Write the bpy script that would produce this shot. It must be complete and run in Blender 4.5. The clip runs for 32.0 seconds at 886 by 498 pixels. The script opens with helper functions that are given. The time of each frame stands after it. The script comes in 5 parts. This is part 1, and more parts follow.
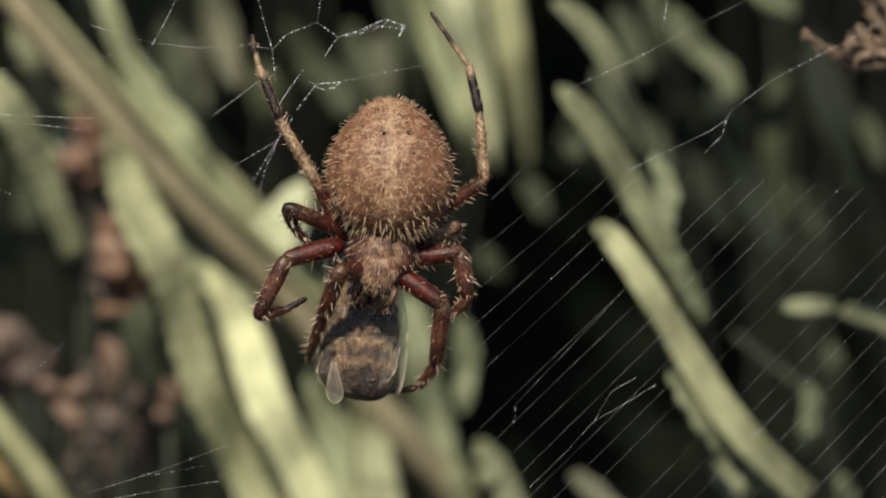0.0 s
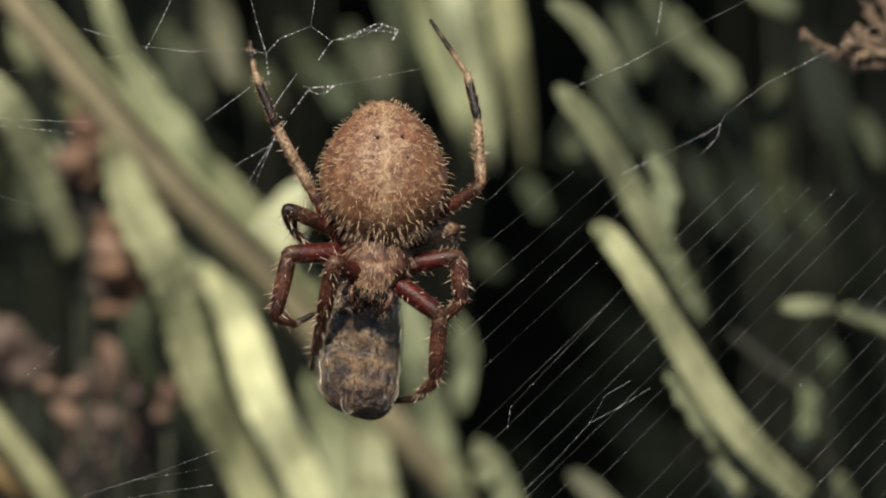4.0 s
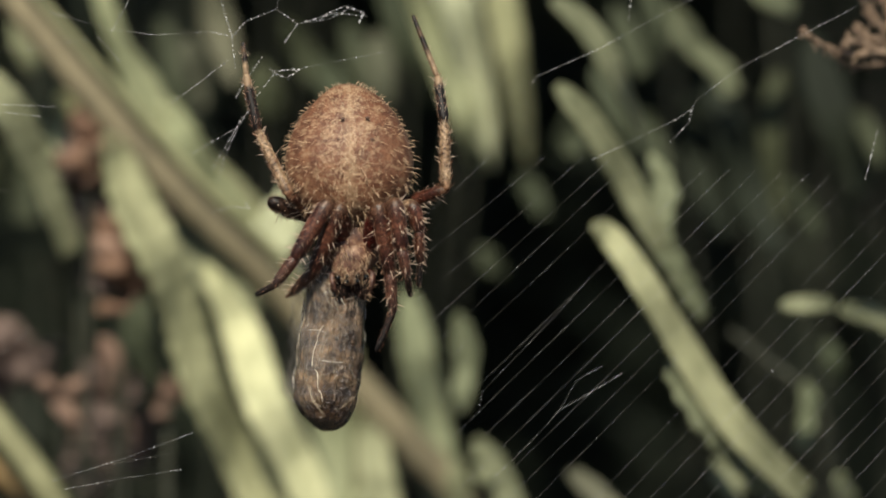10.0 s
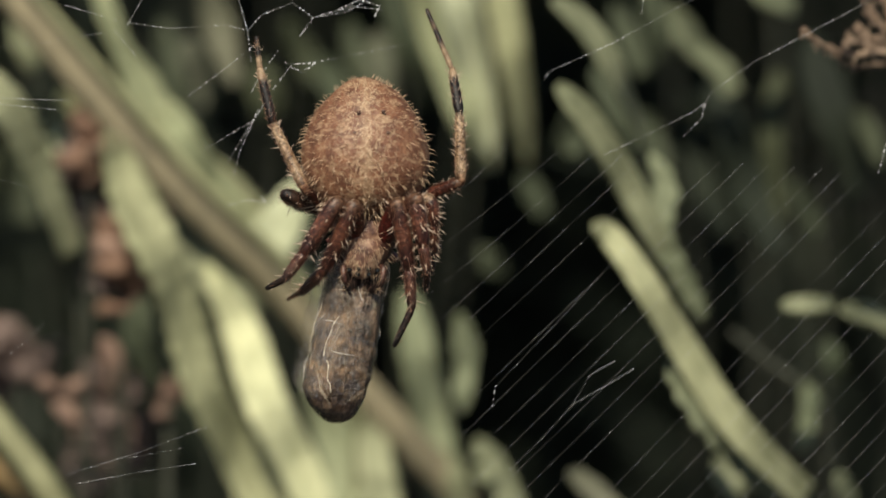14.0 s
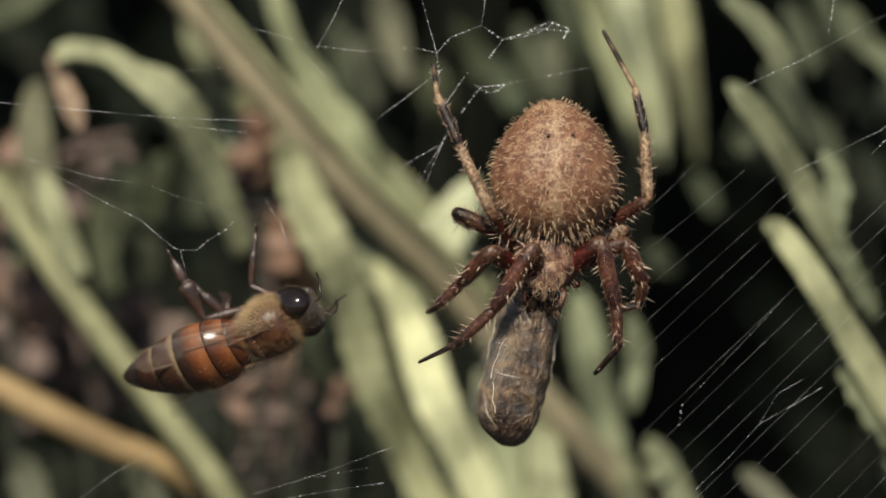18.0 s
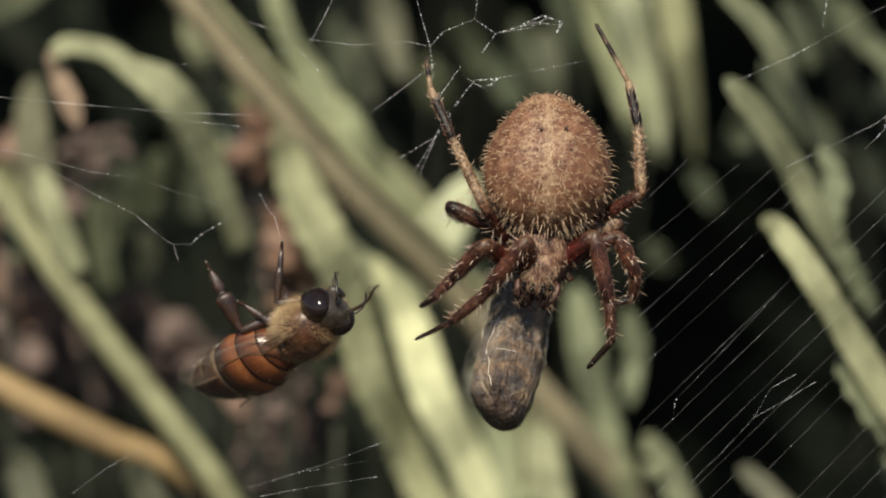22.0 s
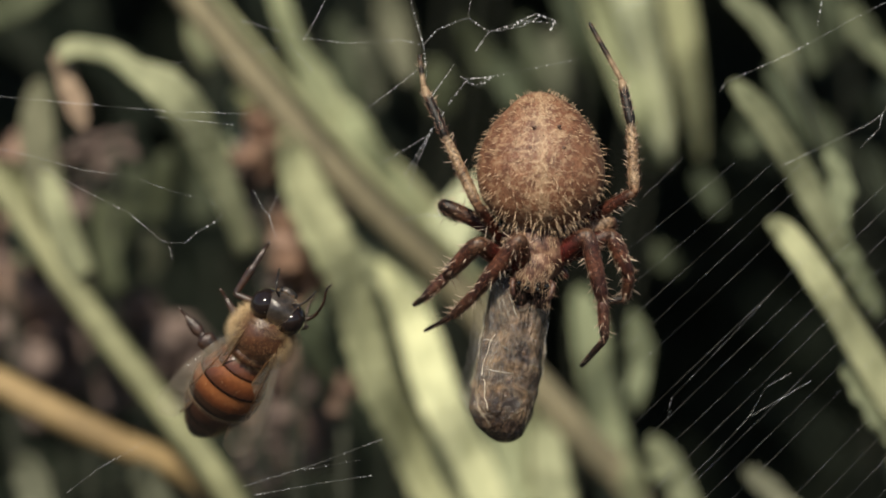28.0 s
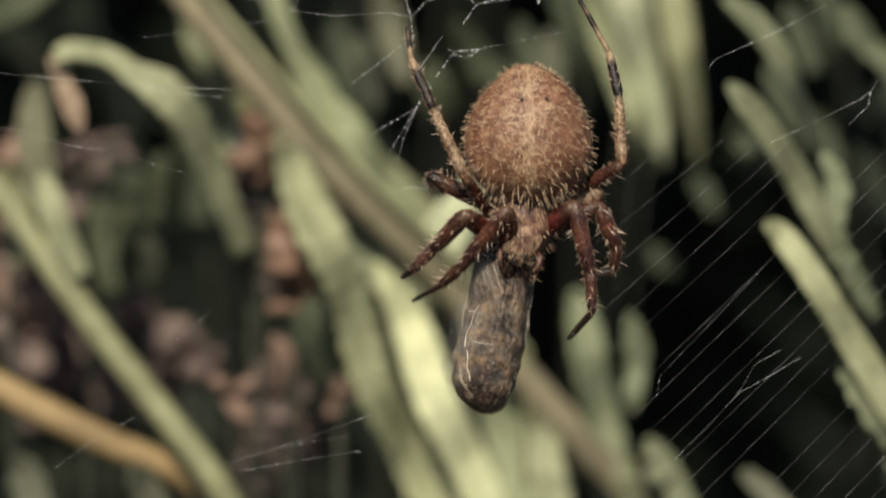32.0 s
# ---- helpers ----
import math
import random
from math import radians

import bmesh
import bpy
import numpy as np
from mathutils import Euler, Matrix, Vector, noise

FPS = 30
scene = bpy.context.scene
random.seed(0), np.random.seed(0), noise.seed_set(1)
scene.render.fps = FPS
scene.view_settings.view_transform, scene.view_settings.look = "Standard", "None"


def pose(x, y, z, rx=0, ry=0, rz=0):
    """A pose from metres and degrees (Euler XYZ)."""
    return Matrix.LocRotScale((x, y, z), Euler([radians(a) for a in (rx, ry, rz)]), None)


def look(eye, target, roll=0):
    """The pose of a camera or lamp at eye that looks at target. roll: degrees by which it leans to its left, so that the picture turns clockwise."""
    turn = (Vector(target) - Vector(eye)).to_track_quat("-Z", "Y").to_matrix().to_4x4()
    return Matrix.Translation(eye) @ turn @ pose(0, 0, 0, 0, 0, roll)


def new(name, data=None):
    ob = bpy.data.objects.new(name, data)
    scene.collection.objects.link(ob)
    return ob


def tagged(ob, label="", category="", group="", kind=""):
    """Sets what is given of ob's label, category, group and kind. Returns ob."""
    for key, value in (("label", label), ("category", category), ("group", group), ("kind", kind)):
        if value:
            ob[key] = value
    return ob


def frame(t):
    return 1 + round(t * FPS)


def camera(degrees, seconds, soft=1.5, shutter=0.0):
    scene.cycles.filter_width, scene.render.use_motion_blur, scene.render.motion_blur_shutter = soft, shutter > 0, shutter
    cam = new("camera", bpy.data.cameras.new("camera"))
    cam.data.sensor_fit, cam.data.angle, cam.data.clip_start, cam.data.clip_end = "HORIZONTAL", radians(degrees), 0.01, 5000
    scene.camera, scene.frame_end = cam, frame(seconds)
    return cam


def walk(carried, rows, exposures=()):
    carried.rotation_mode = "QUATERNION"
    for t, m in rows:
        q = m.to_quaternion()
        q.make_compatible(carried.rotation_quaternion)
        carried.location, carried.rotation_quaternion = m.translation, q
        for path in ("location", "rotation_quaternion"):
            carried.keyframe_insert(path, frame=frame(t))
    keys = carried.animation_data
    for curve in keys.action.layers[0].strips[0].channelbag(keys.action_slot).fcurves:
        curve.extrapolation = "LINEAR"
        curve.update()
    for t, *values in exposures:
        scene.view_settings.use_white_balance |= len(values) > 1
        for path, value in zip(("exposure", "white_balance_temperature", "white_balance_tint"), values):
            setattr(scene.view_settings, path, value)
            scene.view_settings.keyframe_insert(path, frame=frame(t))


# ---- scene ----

# The plan is drawn as seen from the lens: u to the right, v down, in units of U metres on the sharp plane,
# and d metres behind that plane. VIEW turns this drawing into the world.
U = 0.060 / 1568
FOV = 15.0
DIST = 0.030 / math.tan(radians(FOV / 2))
VIEW = Matrix.Translation((0, 0, 0.30)) @ pose(0, 0, 0, -15, 0, 0)


def loc(u, v, d=0.0):
    k = (DIST + d) / DIST
    return Vector(((u - 784) * U * k, d, (441 - v) * U * k))


def at(u, v, d=0.0):
    return VIEW @ loc(u, v, d)


# ---- camera ----
cam = camera(FOV, 32.0, soft=1.8, shutter=0.5)
cam.data.dof.use_dof = True
cam.data.dof.focus_distance = DIST - 0.001
cam.data.dof.aperture_fstop = 17.0


def aim(du, dv):
    """The lens turned so that the drawing stands du to the right and dv down."""
    yaw = -math.degrees(math.atan((300 - du) * U / DIST))
    nod = math.degrees(math.atan(dv * U / DIST))
    return VIEW @ pose(0, -DIST, 0, 90 + nod, 0, yaw)


walk(cam, [(t, aim(a, b)) for t, a, b in (
    (0, 0, 0), (1, -1, 2), (1.5, 2, 2), (2, 2, 4), (3, -2, 0), (3.5, -3, 0), (5.5, -3, -1), (6.5, -2, -1), (7.5, 0, 1),
    (9, 0, 0), (10, -3, -3), (11, -2, -1), (12, -2, -1), (13, -3, -3), (13.5, -3, -3), (15.5, 52, -4), (16, 124, -15),
    (16.5, 215, -11), (17, 252, -8), (17.5, 283, -4), (18, 300, -5), (18.5, 308, -7), (19, 313, -4), (19.5, 308, -6),
    (20, 301, -7), (20.5, 297, -11), (21, 297, -9), (22, 296, -12), (22.5, 295, -12), (23, 300, -8), (24, 301, -9),
    (24.5, 302, -11), (25, 305, -12), (25.5, 304, -10), (27.5, 302, -10), (28, 306, -8), (28.5, 306, -9), (29, 303, -8),
    (30, 299, -9), (30.5, 295, -9), (31, 297, -7), (31.5, 295, -8), (32, 300, -4))],
    exposures=((0, 0.42), (32, 0.42)))

# ---- world and sun ----
SUN_WAY = (VIEW.to_3x3() @ Vector((-0.14, -0.76, 0.63))).normalized()
world = bpy.data.worlds.new("sky")
scene.world = world
world.use_nodes = True
wt = world.node_tree
sky = wt.nodes.new("ShaderNodeTexSky")
sky.sky_type = "NISHITA"
sky.sun_disc = False
sky.sun_elevation = math.asin(SUN_WAY.z)
sky.sun_rotation = math.atan2(SUN_WAY.x, SUN_WAY.y)
wt.nodes["Background"].inputs[1].default_value = 0.062
wt.links.new(sky.outputs[0], wt.nodes["Background"].inputs[0])
sun = new("sun", bpy.data.lights.new("sun", "SUN"))
sun.data.energy, sun.data.angle, sun.data.color = 4.7, radians(0.53), (1.0, 0.905, 0.735)
sun.matrix_world = look(SUN_WAY * 3, (0, 0, 0))


# ---- materials ----
def shader(name):
    m = bpy.data.materials.new(name)
    m.use_nodes = True
    return m, m.node_tree, m.node_tree.nodes["Principled BSDF"]


def ramp(nt, source, stops, mode="LINEAR"):
    r = nt.nodes.new("ShaderNodeValToRGB")
    r.color_ramp.interpolation = mode
    e = r.color_ramp.elements
    while len(e) < len(stops):
        e.new(0.5)
    for el, (p, c) in zip(e, stops):
        el.position, el.color = p, (*c, 1)
    nt.links.new(source, r.inputs[0])
    return r.outputs[0]


def noise_at(nt, scale, detail=4.0, kind="Object", rough=0.6, stretch=None):
    co = nt.nodes.new("ShaderNodeTexCoord").outputs[kind]
    if stretch:
        mp = nt.nodes.new("ShaderNodeMapping")
        mp.inputs["Scale"].default_value = stretch
        nt.links.new(co, mp.inputs[0])
        co = mp.outputs[0]
    n = nt.nodes.new("ShaderNodeTexNoise")
    n.inputs["Scale"].default_value, n.inputs["Detail"].default_value, n.inputs["Roughness"].default_value = scale, detail, rough
    nt.links.new(co, n.inputs["Vector"])
    return n.outputs[0]


def blend(nt, fac, a, b, mode="MIX"):
    x = nt.nodes.new("ShaderNodeMix")
    x.data_type, x.blend_type = "RGBA", mode
    for sock, val in ((x.inputs[0], fac), (x.inputs[6], a), (x.inputs[7], b)):
        if isinstance(val, (int, float)):
            sock.default_value = val
        elif isinstance(val, tuple):
            sock.default_value = (*val, 1)
        else:
            nt.links.new(val, sock)
    return x.outputs[2]


def relief(nt, bsdf, height, strength, depth):
    b = nt.nodes.new("ShaderNodeBump")
    b.inputs["Strength"].default_value, b.inputs["Distance"].default_value = strength, depth
    nt.links.new(height, b.inputs["Height"])
    nt.links.new(b.outputs[0], bsdf.inputs["Normal"])


def mottled(name, stops, scale, rough=0.6, fine=5.0, bump=0.3, depth=0.0001, coat=0.0, stretch=None, kind="Object", spec=0.5):
    """Colour from two sizes of mottling, with relief."""
    m, nt, b = shader(name)
    big = noise_at(nt, scale, 3, kind, 0.55, stretch)
    small = noise_at(nt, scale * fine, 4, kind, 0.6, stretch)
    c = ramp(nt, big, stops)
    nt.links.new(blend(nt, 0.55, c, ramp(nt, small, ((0.3, (0.55, 0.55, 0.55)), (0.7, (1.25, 1.25, 1.25)))), "MULTIPLY"), b.inputs["Base Color"])
    b.inputs["Roughness"].default_value = rough
    b.inputs["Coat Weight"].default_value = coat
    b.inputs["Specular IOR Level"].default_value = spec
    relief(nt, b, small, bump, depth)
    return m


def leaf_mat(name, dark, light, tip, through_light=0.25):
    """Felted leaf: mottling, paler veins, every leaf a little apart from its neighbours."""
    m, nt, b = shader(name)
    c = ramp(nt, noise_at(nt, 160, 4), ((0.3, dark), (0.7, light)))
    fine = noise_at(nt, 1500, 4)
    c = blend(nt, 0.5, c, ramp(nt, fine, ((0.25, (0.6, 0.6, 0.6)), (0.75, (1.2, 1.2, 1.2)))), "MULTIPLY")
    ob = nt.nodes.new("ShaderNodeObjectInfo").outputs["Random"]
    c = blend(nt, 0.8, c, ramp(nt, ob, ((0.0, (0.82, 0.88, 0.84)), (0.5, (1, 1, 1)), (1.0, (1.08, 1.04, 0.92)))), "MULTIPLY")
    c = blend(nt, 0.6, c, ramp(nt, noise_at(nt, 520, 3, stretch=(1, 1, 0.35)), ((0.36, (0.62, 0.64, 0.6)), (0.62, (1.15, 1.15, 1.15)))), "MULTIPLY")
    spots = noise_at(nt, 420, 3)
    c = blend(nt, ramp(nt, spots, ((0.66, (0, 0, 0)), (0.74, (0.6, 0.6, 0.6)))), c, tip)
    nt.links.new(c, b.inputs["Base Color"])
    b.inputs["Roughness"].default_value = 0.75
    b.inputs["Specular IOR Level"].default_value = 0.25
    relief(nt, b, fine, 0.5, 0.0002)
    tr = nt.nodes.new("ShaderNodeBsdfTranslucent")
    nt.links.new(c, tr.inputs[0])
    mx = nt.nodes.new("ShaderNodeMixShader")
    mx.inputs[0].default_value = through_light
    out = nt.nodes["Material Output"]
    nt.links.new(b.outputs[0], mx.inputs[1])
    nt.links.new(tr.outputs[0], mx.inputs[2])
    nt.links.new(mx.outputs[0], out.inputs[0])
    return m


def silk_mat(name, show, tint=(0.85, 0.87, 0.9), patchy=True, patch=((0.3, 0.35), (0.55, 1.0), (0.75, 2.0))):
    m, nt, b = shader(name)
    b.inputs["Base Color"].default_value = (*tint, 1)
    b.inputs["Roughness"].default_value = 0.3
    tp = nt.nodes.new("ShaderNodeBsdfTransparent")
    mx = nt.nodes.new("ShaderNodeMixShader")
    out = nt.nodes["Material Output"]
    if patchy:
        nt.links.new(ramp(nt, noise_at(nt, 380, 3), [(x, (min(1, show * k),) * 3) for x, k in patch]), mx.inputs[0])
    else:
        mx.inputs[0].default_value = show
    nt.links.new(tp.outputs[0], mx.inputs[1])
    nt.links.new(b.outputs[0], mx.inputs[2])
    nt.links.new(mx.outputs[0], out.inputs[0])
    return m


def banded(name, stops, rough=0.5, axis=2, scale=2500, spec=0.3, bump=0.6, patchy=0.95):
    """Bands along a part's own length, broken up by mottling."""
    m, nt, b = shader(name)
    co = nt.nodes.new("ShaderNodeTexCoord").outputs["Generated"]
    sp = nt.nodes.new("ShaderNodeSeparateXYZ")
    nt.links.new(co, sp.inputs[0])
    n = noise_at(nt, scale, 4)
    j = nt.nodes.new("ShaderNodeMath")
    j.operation, j.inputs[1].default_value = "MULTIPLY_ADD", 0.16
    nt.links.new(n, j.inputs[0])
    nt.links.new(sp.outputs[axis], j.inputs[2])
    k = nt.nodes.new("ShaderNodeMath")
    k.operation, k.inputs[1].default_value = "SUBTRACT", 0.08
    nt.links.new(j.outputs[0], k.inputs[0])
    c = ramp(nt, k.outputs[0], stops)
    c = blend(nt, patchy, c, ramp(nt, noise_at(nt, scale * 1.6, 5), ((0.36, (0.22, 0.18, 0.16)), (0.5, (0.8, 0.78, 0.75)), (0.64, (1.7, 1.7, 1.7)))), "MULTIPLY")
    nt.links.new(c, b.inputs["Base Color"])
    b.inputs["Roughness"].default_value = rough
    b.inputs["Specular IOR Level"].default_value = spec
    relief(nt, b, noise_at(nt, scale * 3, 3), bump, 0.00008)
    return m


def plain(name, color, rough=0.5, spec=0.5):
    m, nt, b = shader(name)
    n = noise_at(nt, 3000, 3)
    nt.links.new(ramp(nt, n, ((0.3, tuple(c * 0.75 for c in color)), (0.7, tuple(min(1, c * 1.2) for c in color)))), b.inputs["Base Color"])
    b.inputs["Roughness"].default_value = rough
    b.inputs["Specular IOR Level"].default_value = spec
    return m


M_LEAF = leaf_mat("felted_leaf", (0.25, 0.265, 0.155), (0.45, 0.465, 0.285), (0.33, 0.30, 0.18))
# shaded copy of the felted leaf: the gaps' shade is put into its colour
M_LEAF_SHADED = leaf_mat("shaded_leaf", (0.045, 0.055, 0.033), (0.09, 0.105, 0.064), (0.07, 0.064, 0.04))
M_LEAF_PALE = leaf_mat("pale_leaf", (0.41, 0.435, 0.28), (0.63, 0.66, 0.445), (0.42, 0.40, 0.26), 0.2)
M_LEAF_MID = leaf_mat("grey_green_leaf", (0.22, 0.235, 0.145), (0.40, 0.42, 0.27), (0.30, 0.27, 0.165))
# darker sage copy of the felted leaf, its part shade put into the colour
M_LEAF_SAGE_SHADE = leaf_mat("part_shade_sage_leaf", (0.14, 0.155, 0.095), (0.27, 0.29, 0.185), (0.20, 0.19, 0.12))
# greyer copy, its colour darkened in place of shade on leaves set back
M_LEAF_GREY_DIM = leaf_mat("dimmed_grey_leaf", (0.088, 0.092, 0.064), (0.165, 0.168, 0.118), (0.15, 0.12, 0.09))
# near-black copy of the felted leaf, with the thicket's deep shade in its colour
M_LEAF_DEEP_SHADE = leaf_mat("deep_shade_leaf", (0.010, 0.015, 0.010), (0.024, 0.032, 0.021), (0.028, 0.025, 0.016))
M_STEM = mottled("woody_stem", ((0.3, (0.12, 0.106, 0.064)), (0.7, (0.225, 0.195, 0.118))), 300, 0.8, stretch=(1, 1, 0.25))
# woody stem copied darker: the shade behind the web is in its colour
M_STEM_SHADED = mottled("shaded_stem", ((0.3, (0.019, 0.022, 0.014)), (0.7, (0.040, 0.044, 0.028))), 300, 0.8)
M_STEM_GREEN = mottled("green_stem", ((0.3, (0.15, 0.153, 0.077)), (0.7, (0.25, 0.255, 0.137))), 250, 0.7)
M_STEM_TAN = mottled("tan_stem", ((0.3, (0.18, 0.122, 0.052)), (0.7, (0.29, 0.205, 0.095))), 250, 0.7)
M_DRY = mottled("dry_petal", ((0.3, (0.13, 0.083, 0.062)), (0.7, (0.29, 0.19, 0.142))), 400, 0.85)
M_DRY_RED = mottled("red_brown_husk", ((0.3, (0.10, 0.057, 0.036)), (0.7, (0.21, 0.124, 0.082))), 300, 0.85)
# mauve dry petal, darkened in colour for the part shade it hangs in
M_DRY_SHADED = mottled("shaded_mauve_petal", ((0.3, (0.075, 0.053, 0.045)), (0.7, (0.19, 0.138, 0.118))), 300, 0.85)
M_HUSK = mottled("curled_husk", ((0.3, (0.09, 0.058, 0.04)), (0.5, (0.20, 0.14, 0.095)), (0.7, (0.34, 0.25, 0.175))), 900, 0.85, bump=0.9, depth=0.0003)
M_DRY_PALE = mottled("pale_dry_petal", ((0.3, (0.20, 0.14, 0.095)), (0.7, (0.40, 0.30, 0.21))), 500, 0.85)
M_SOIL = mottled("soil", ((0.3, (0.018, 0.014, 0.011)), (0.7, (0.045, 0.036, 0.028))), 40, 0.95, fine=12, bump=0.8, depth=0.004)


# ---- mesh building ----
class Shape:
    """Vertices and faces with a material slot each."""

    def __init__(self):
        self.v, self.f, self.s = [], [], []

    def add(self, verts, faces, slot=0):
        n = len(self.v)
        self.v += [tuple(p) for p in verts]
        self.f += [tuple(i + n for i in f) for f in faces]
        self.s += [slot] * len(faces)

    def tube(self, pts, radii, sides=8, slot=0, flat=1.0, hint=Vector((0.3, -1, 0.2))):
        """A round rod along points, closed at its ends; flat squeezes it across."""
        pts = [Vector(p) for p in pts]
        verts, faces = [], []
        for i, p in enumerate(pts):
            t = (pts[min(i + 1, len(pts) - 1)] - pts[max(i - 1, 0)]).normalized()
            a = t.cross(hint)
            if a.length < 1e-4:
                a = t.cross(Vector((1, 0, 0.1)))
            a.normalize()
            b = t.cross(a)
            for k in range(sides):
                q = 2 * math.pi * k / sides
                verts.append(p + (a * math.cos(q) + b * flat * math.sin(q)) * radii[i])
        for i in range(len(pts) - 1):
            for k in range(sides):
                n = (k + 1) % sides
                faces.append((i * sides + k, i * sides + n, (i + 1) * sides + n, (i + 1) * sides + k))
        faces.append(tuple(range(sides))[::-1])
        faces.append(tuple(range((len(pts) - 1) * sides, len(pts) * sides)))
        self.add(verts, faces, slot)

    def egg(self, m, size, rings=14, sides=20, slot=0, shape=None, rough=0.0, seed=0.0):
        """An egg along its z axis; shape(h) gives the girth at height h from -1 to 1."""
        verts, faces = [], []
        for i in range(rings + 1):
            a = math.pi * i / rings
            h = -math.cos(a)
            g = math.sin(a) * (shape(h) if shape else 1.0)
            g = max(g, 0.01)
            for k in range(sides):
                q = 2 * math.pi * k / sides
                p = Vector((size[0] * g * math.cos(q), size[1] * g * math.sin(q), size[2] * h))
                if rough:
                    p *= 1 + rough * noise.noise(p / size[2] * 2.2 + Vector((seed, seed, seed)))
                verts.append(m @ p)
        for i in range(rings):
            for k in range(sides):
                n = (k + 1) % sides
                faces.append((i * sides + k, i * sides + n, (i + 1) * sides + n, (i + 1) * sides + k))
        faces.append(tuple(range(sides))[::-1])
        faces.append(tuple(range(rings * sides, (rings + 1) * sides)))
        self.add(verts, faces, slot)

    def spike(self, foot, way, length, r, slot=0, bend=None):
        """A hair: a thin three-sided cone, bent a little."""
        w = Vector(way).normalized()
        a = w.cross(Vector((0.31, 0.77, 0.52)))
        a.normalize()
        b = w.cross(a)
        mid = Vector(foot) + w * length * 0.55
        tip = Vector(foot) + w * length + (Vector(bend) * length if bend else Vector())
        verts = [Vector(foot) + r * (math.cos(q) * a + math.sin(q) * b) for q in (0, 2.09, 4.19)]
        verts += [mid + 0.7 * r * (math.cos(q) * a + math.sin(q) * b) for q in (0, 2.09, 4.19)] + [tip]
        self.add(verts, [(0, 1, 4, 3), (1, 2, 5, 4), (2, 0, 3, 5), (3, 4, 6), (4, 5, 6), (5, 3, 6)], slot)

    def mesh(self, name, mats, smooth=True):
        me = bpy.data.meshes.new(name)
        me.from_pydata(self.v, [], self.f)
        for m in mats:
            me.materials.append(m)
        me.polygons.foreach_set("material_index", self.s)
        me.polygons.foreach_set("use_smooth", [smooth] * len(self.f))
        me.update()
        return me


def part(name, shape, mats, parent, label="", m=None):
    me = shape.mesh(name, mats if isinstance(mats, (list, tuple)) else [mats]) if isinstance(shape, Shape) else shape
    ob = new(name, me)
    if parent:
        ob.parent = parent
    if m is not None:
        ob.matrix_basis = m
    return tagged(ob, label)


def thing(name, label, category, m=Matrix(), group="", kind=""):
    ob = new(name)
    ob.empty_display_size = 0.002
    ob.matrix_basis = m
    return tagged(ob, label, category, group, kind)


def spline(pts, n):
    """A smooth row of n points through the given ones (any number of values each)."""
    p = np.array(pts, float)
    p = np.vstack([2 * p[0] - p[1], p, 2 * p[-1] - p[-2]])
    out = []
    for x in np.linspace(0, len(pts) - 1.000001, n):
        i = int(x)
        t = x - i
        a, b, c, d = p[i:i + 4]
        out.append(0.5 * (2 * b + (c - a) * t + (2 * a - 5 * b + 4 * c - d) * t * t + (3 * b - a - 3 * c + d) * t ** 3))
    return [tuple(float(x) for x in o) for o in out]


def blade(shape, centre, widths, normal, teeth=0.0, pitch=0.0012, fold=0.25, thick=0.00035, slot=0, phase=0.0):
    """A long leaf along centre points: folded along its midrib, with rounded teeth on its edges, and thick."""
    c = [Vector(p) for p in centre]
    n = len(c)
    verts, faces = [], []
    run = 0.0
    for i in range(n):
        t = (c[min(i + 1, n - 1)] - c[max(i - 1, 0)]).normalized()
        side = t.cross(Vector(normal))
        side.normalize()
        up = side.cross(t)
        if i:
            run += (c[i] - c[i - 1]).length
        w = widths[i] / 2
        notch = abs(math.sin(math.pi * run / pitch + phase)) ** 0.7
        notch2 = abs(math.sin(math.pi * run / pitch + phase + 0.9)) ** 0.7
        wl, wr = w * (1 - teeth * (1 - notch)), w * (1 - teeth * (1 - notch2))
        curl = w * 0.12 * (notch - 0.5) * (1 if teeth else 0)
        row = [(-wl, wl * fold - curl), (-wl * 0.72, wl * fold * 0.95 + curl), (-wl * 0.3, wl * fold * 0.5), (0, 0), (wr * 0.3, wr * fold * 0.5),
               (wr * 0.72, wr * fold * 0.95 + curl), (wr, wr * fold - curl)]
        for a, b in row:
            verts.append(c[i] + side * a + up * b)
        for a, b in row[::-1]:
            verts.append(c[i] + side * a * 0.97 + up * (b - thick))
    k = 14
    for i in range(n - 1):
        for j in range(k):
            faces.append((i * k + j, i * k + (j + 1) % k, (i + 1) * k + (j + 1) % k, (i + 1) * k + j))
    faces.append(tuple(range(k))[::-1])
    faces.append(tuple(range((n - 1) * k, n * k)))
    shape.add(verts, faces, slot)


# ---- ground ----
g = Shape()
R = [-60, -8, -2, -1, -0.5, -0.2, 0, 0.2, 0.5, 1, 2, 8, 60]
g.add([(x, y, 0.012 * noise.noise(Vector((x * 3, y * 3, 0))) - 0.006) for x in R for y in R],
      [(i * 13 + j, (i + 1) * 13 + j, (i + 1) * 13 + j + 1, i * 13 + j + 1) for i in range(12) for j in range(12)])
ground = part("ground", g, M_SOIL, None, "dark crumbly garden soil under the lavender")
tagged(ground, category="ground", kind="structure")

# ---- lavender ----
FACE = Vector((0.15, -1.0, 0.35))


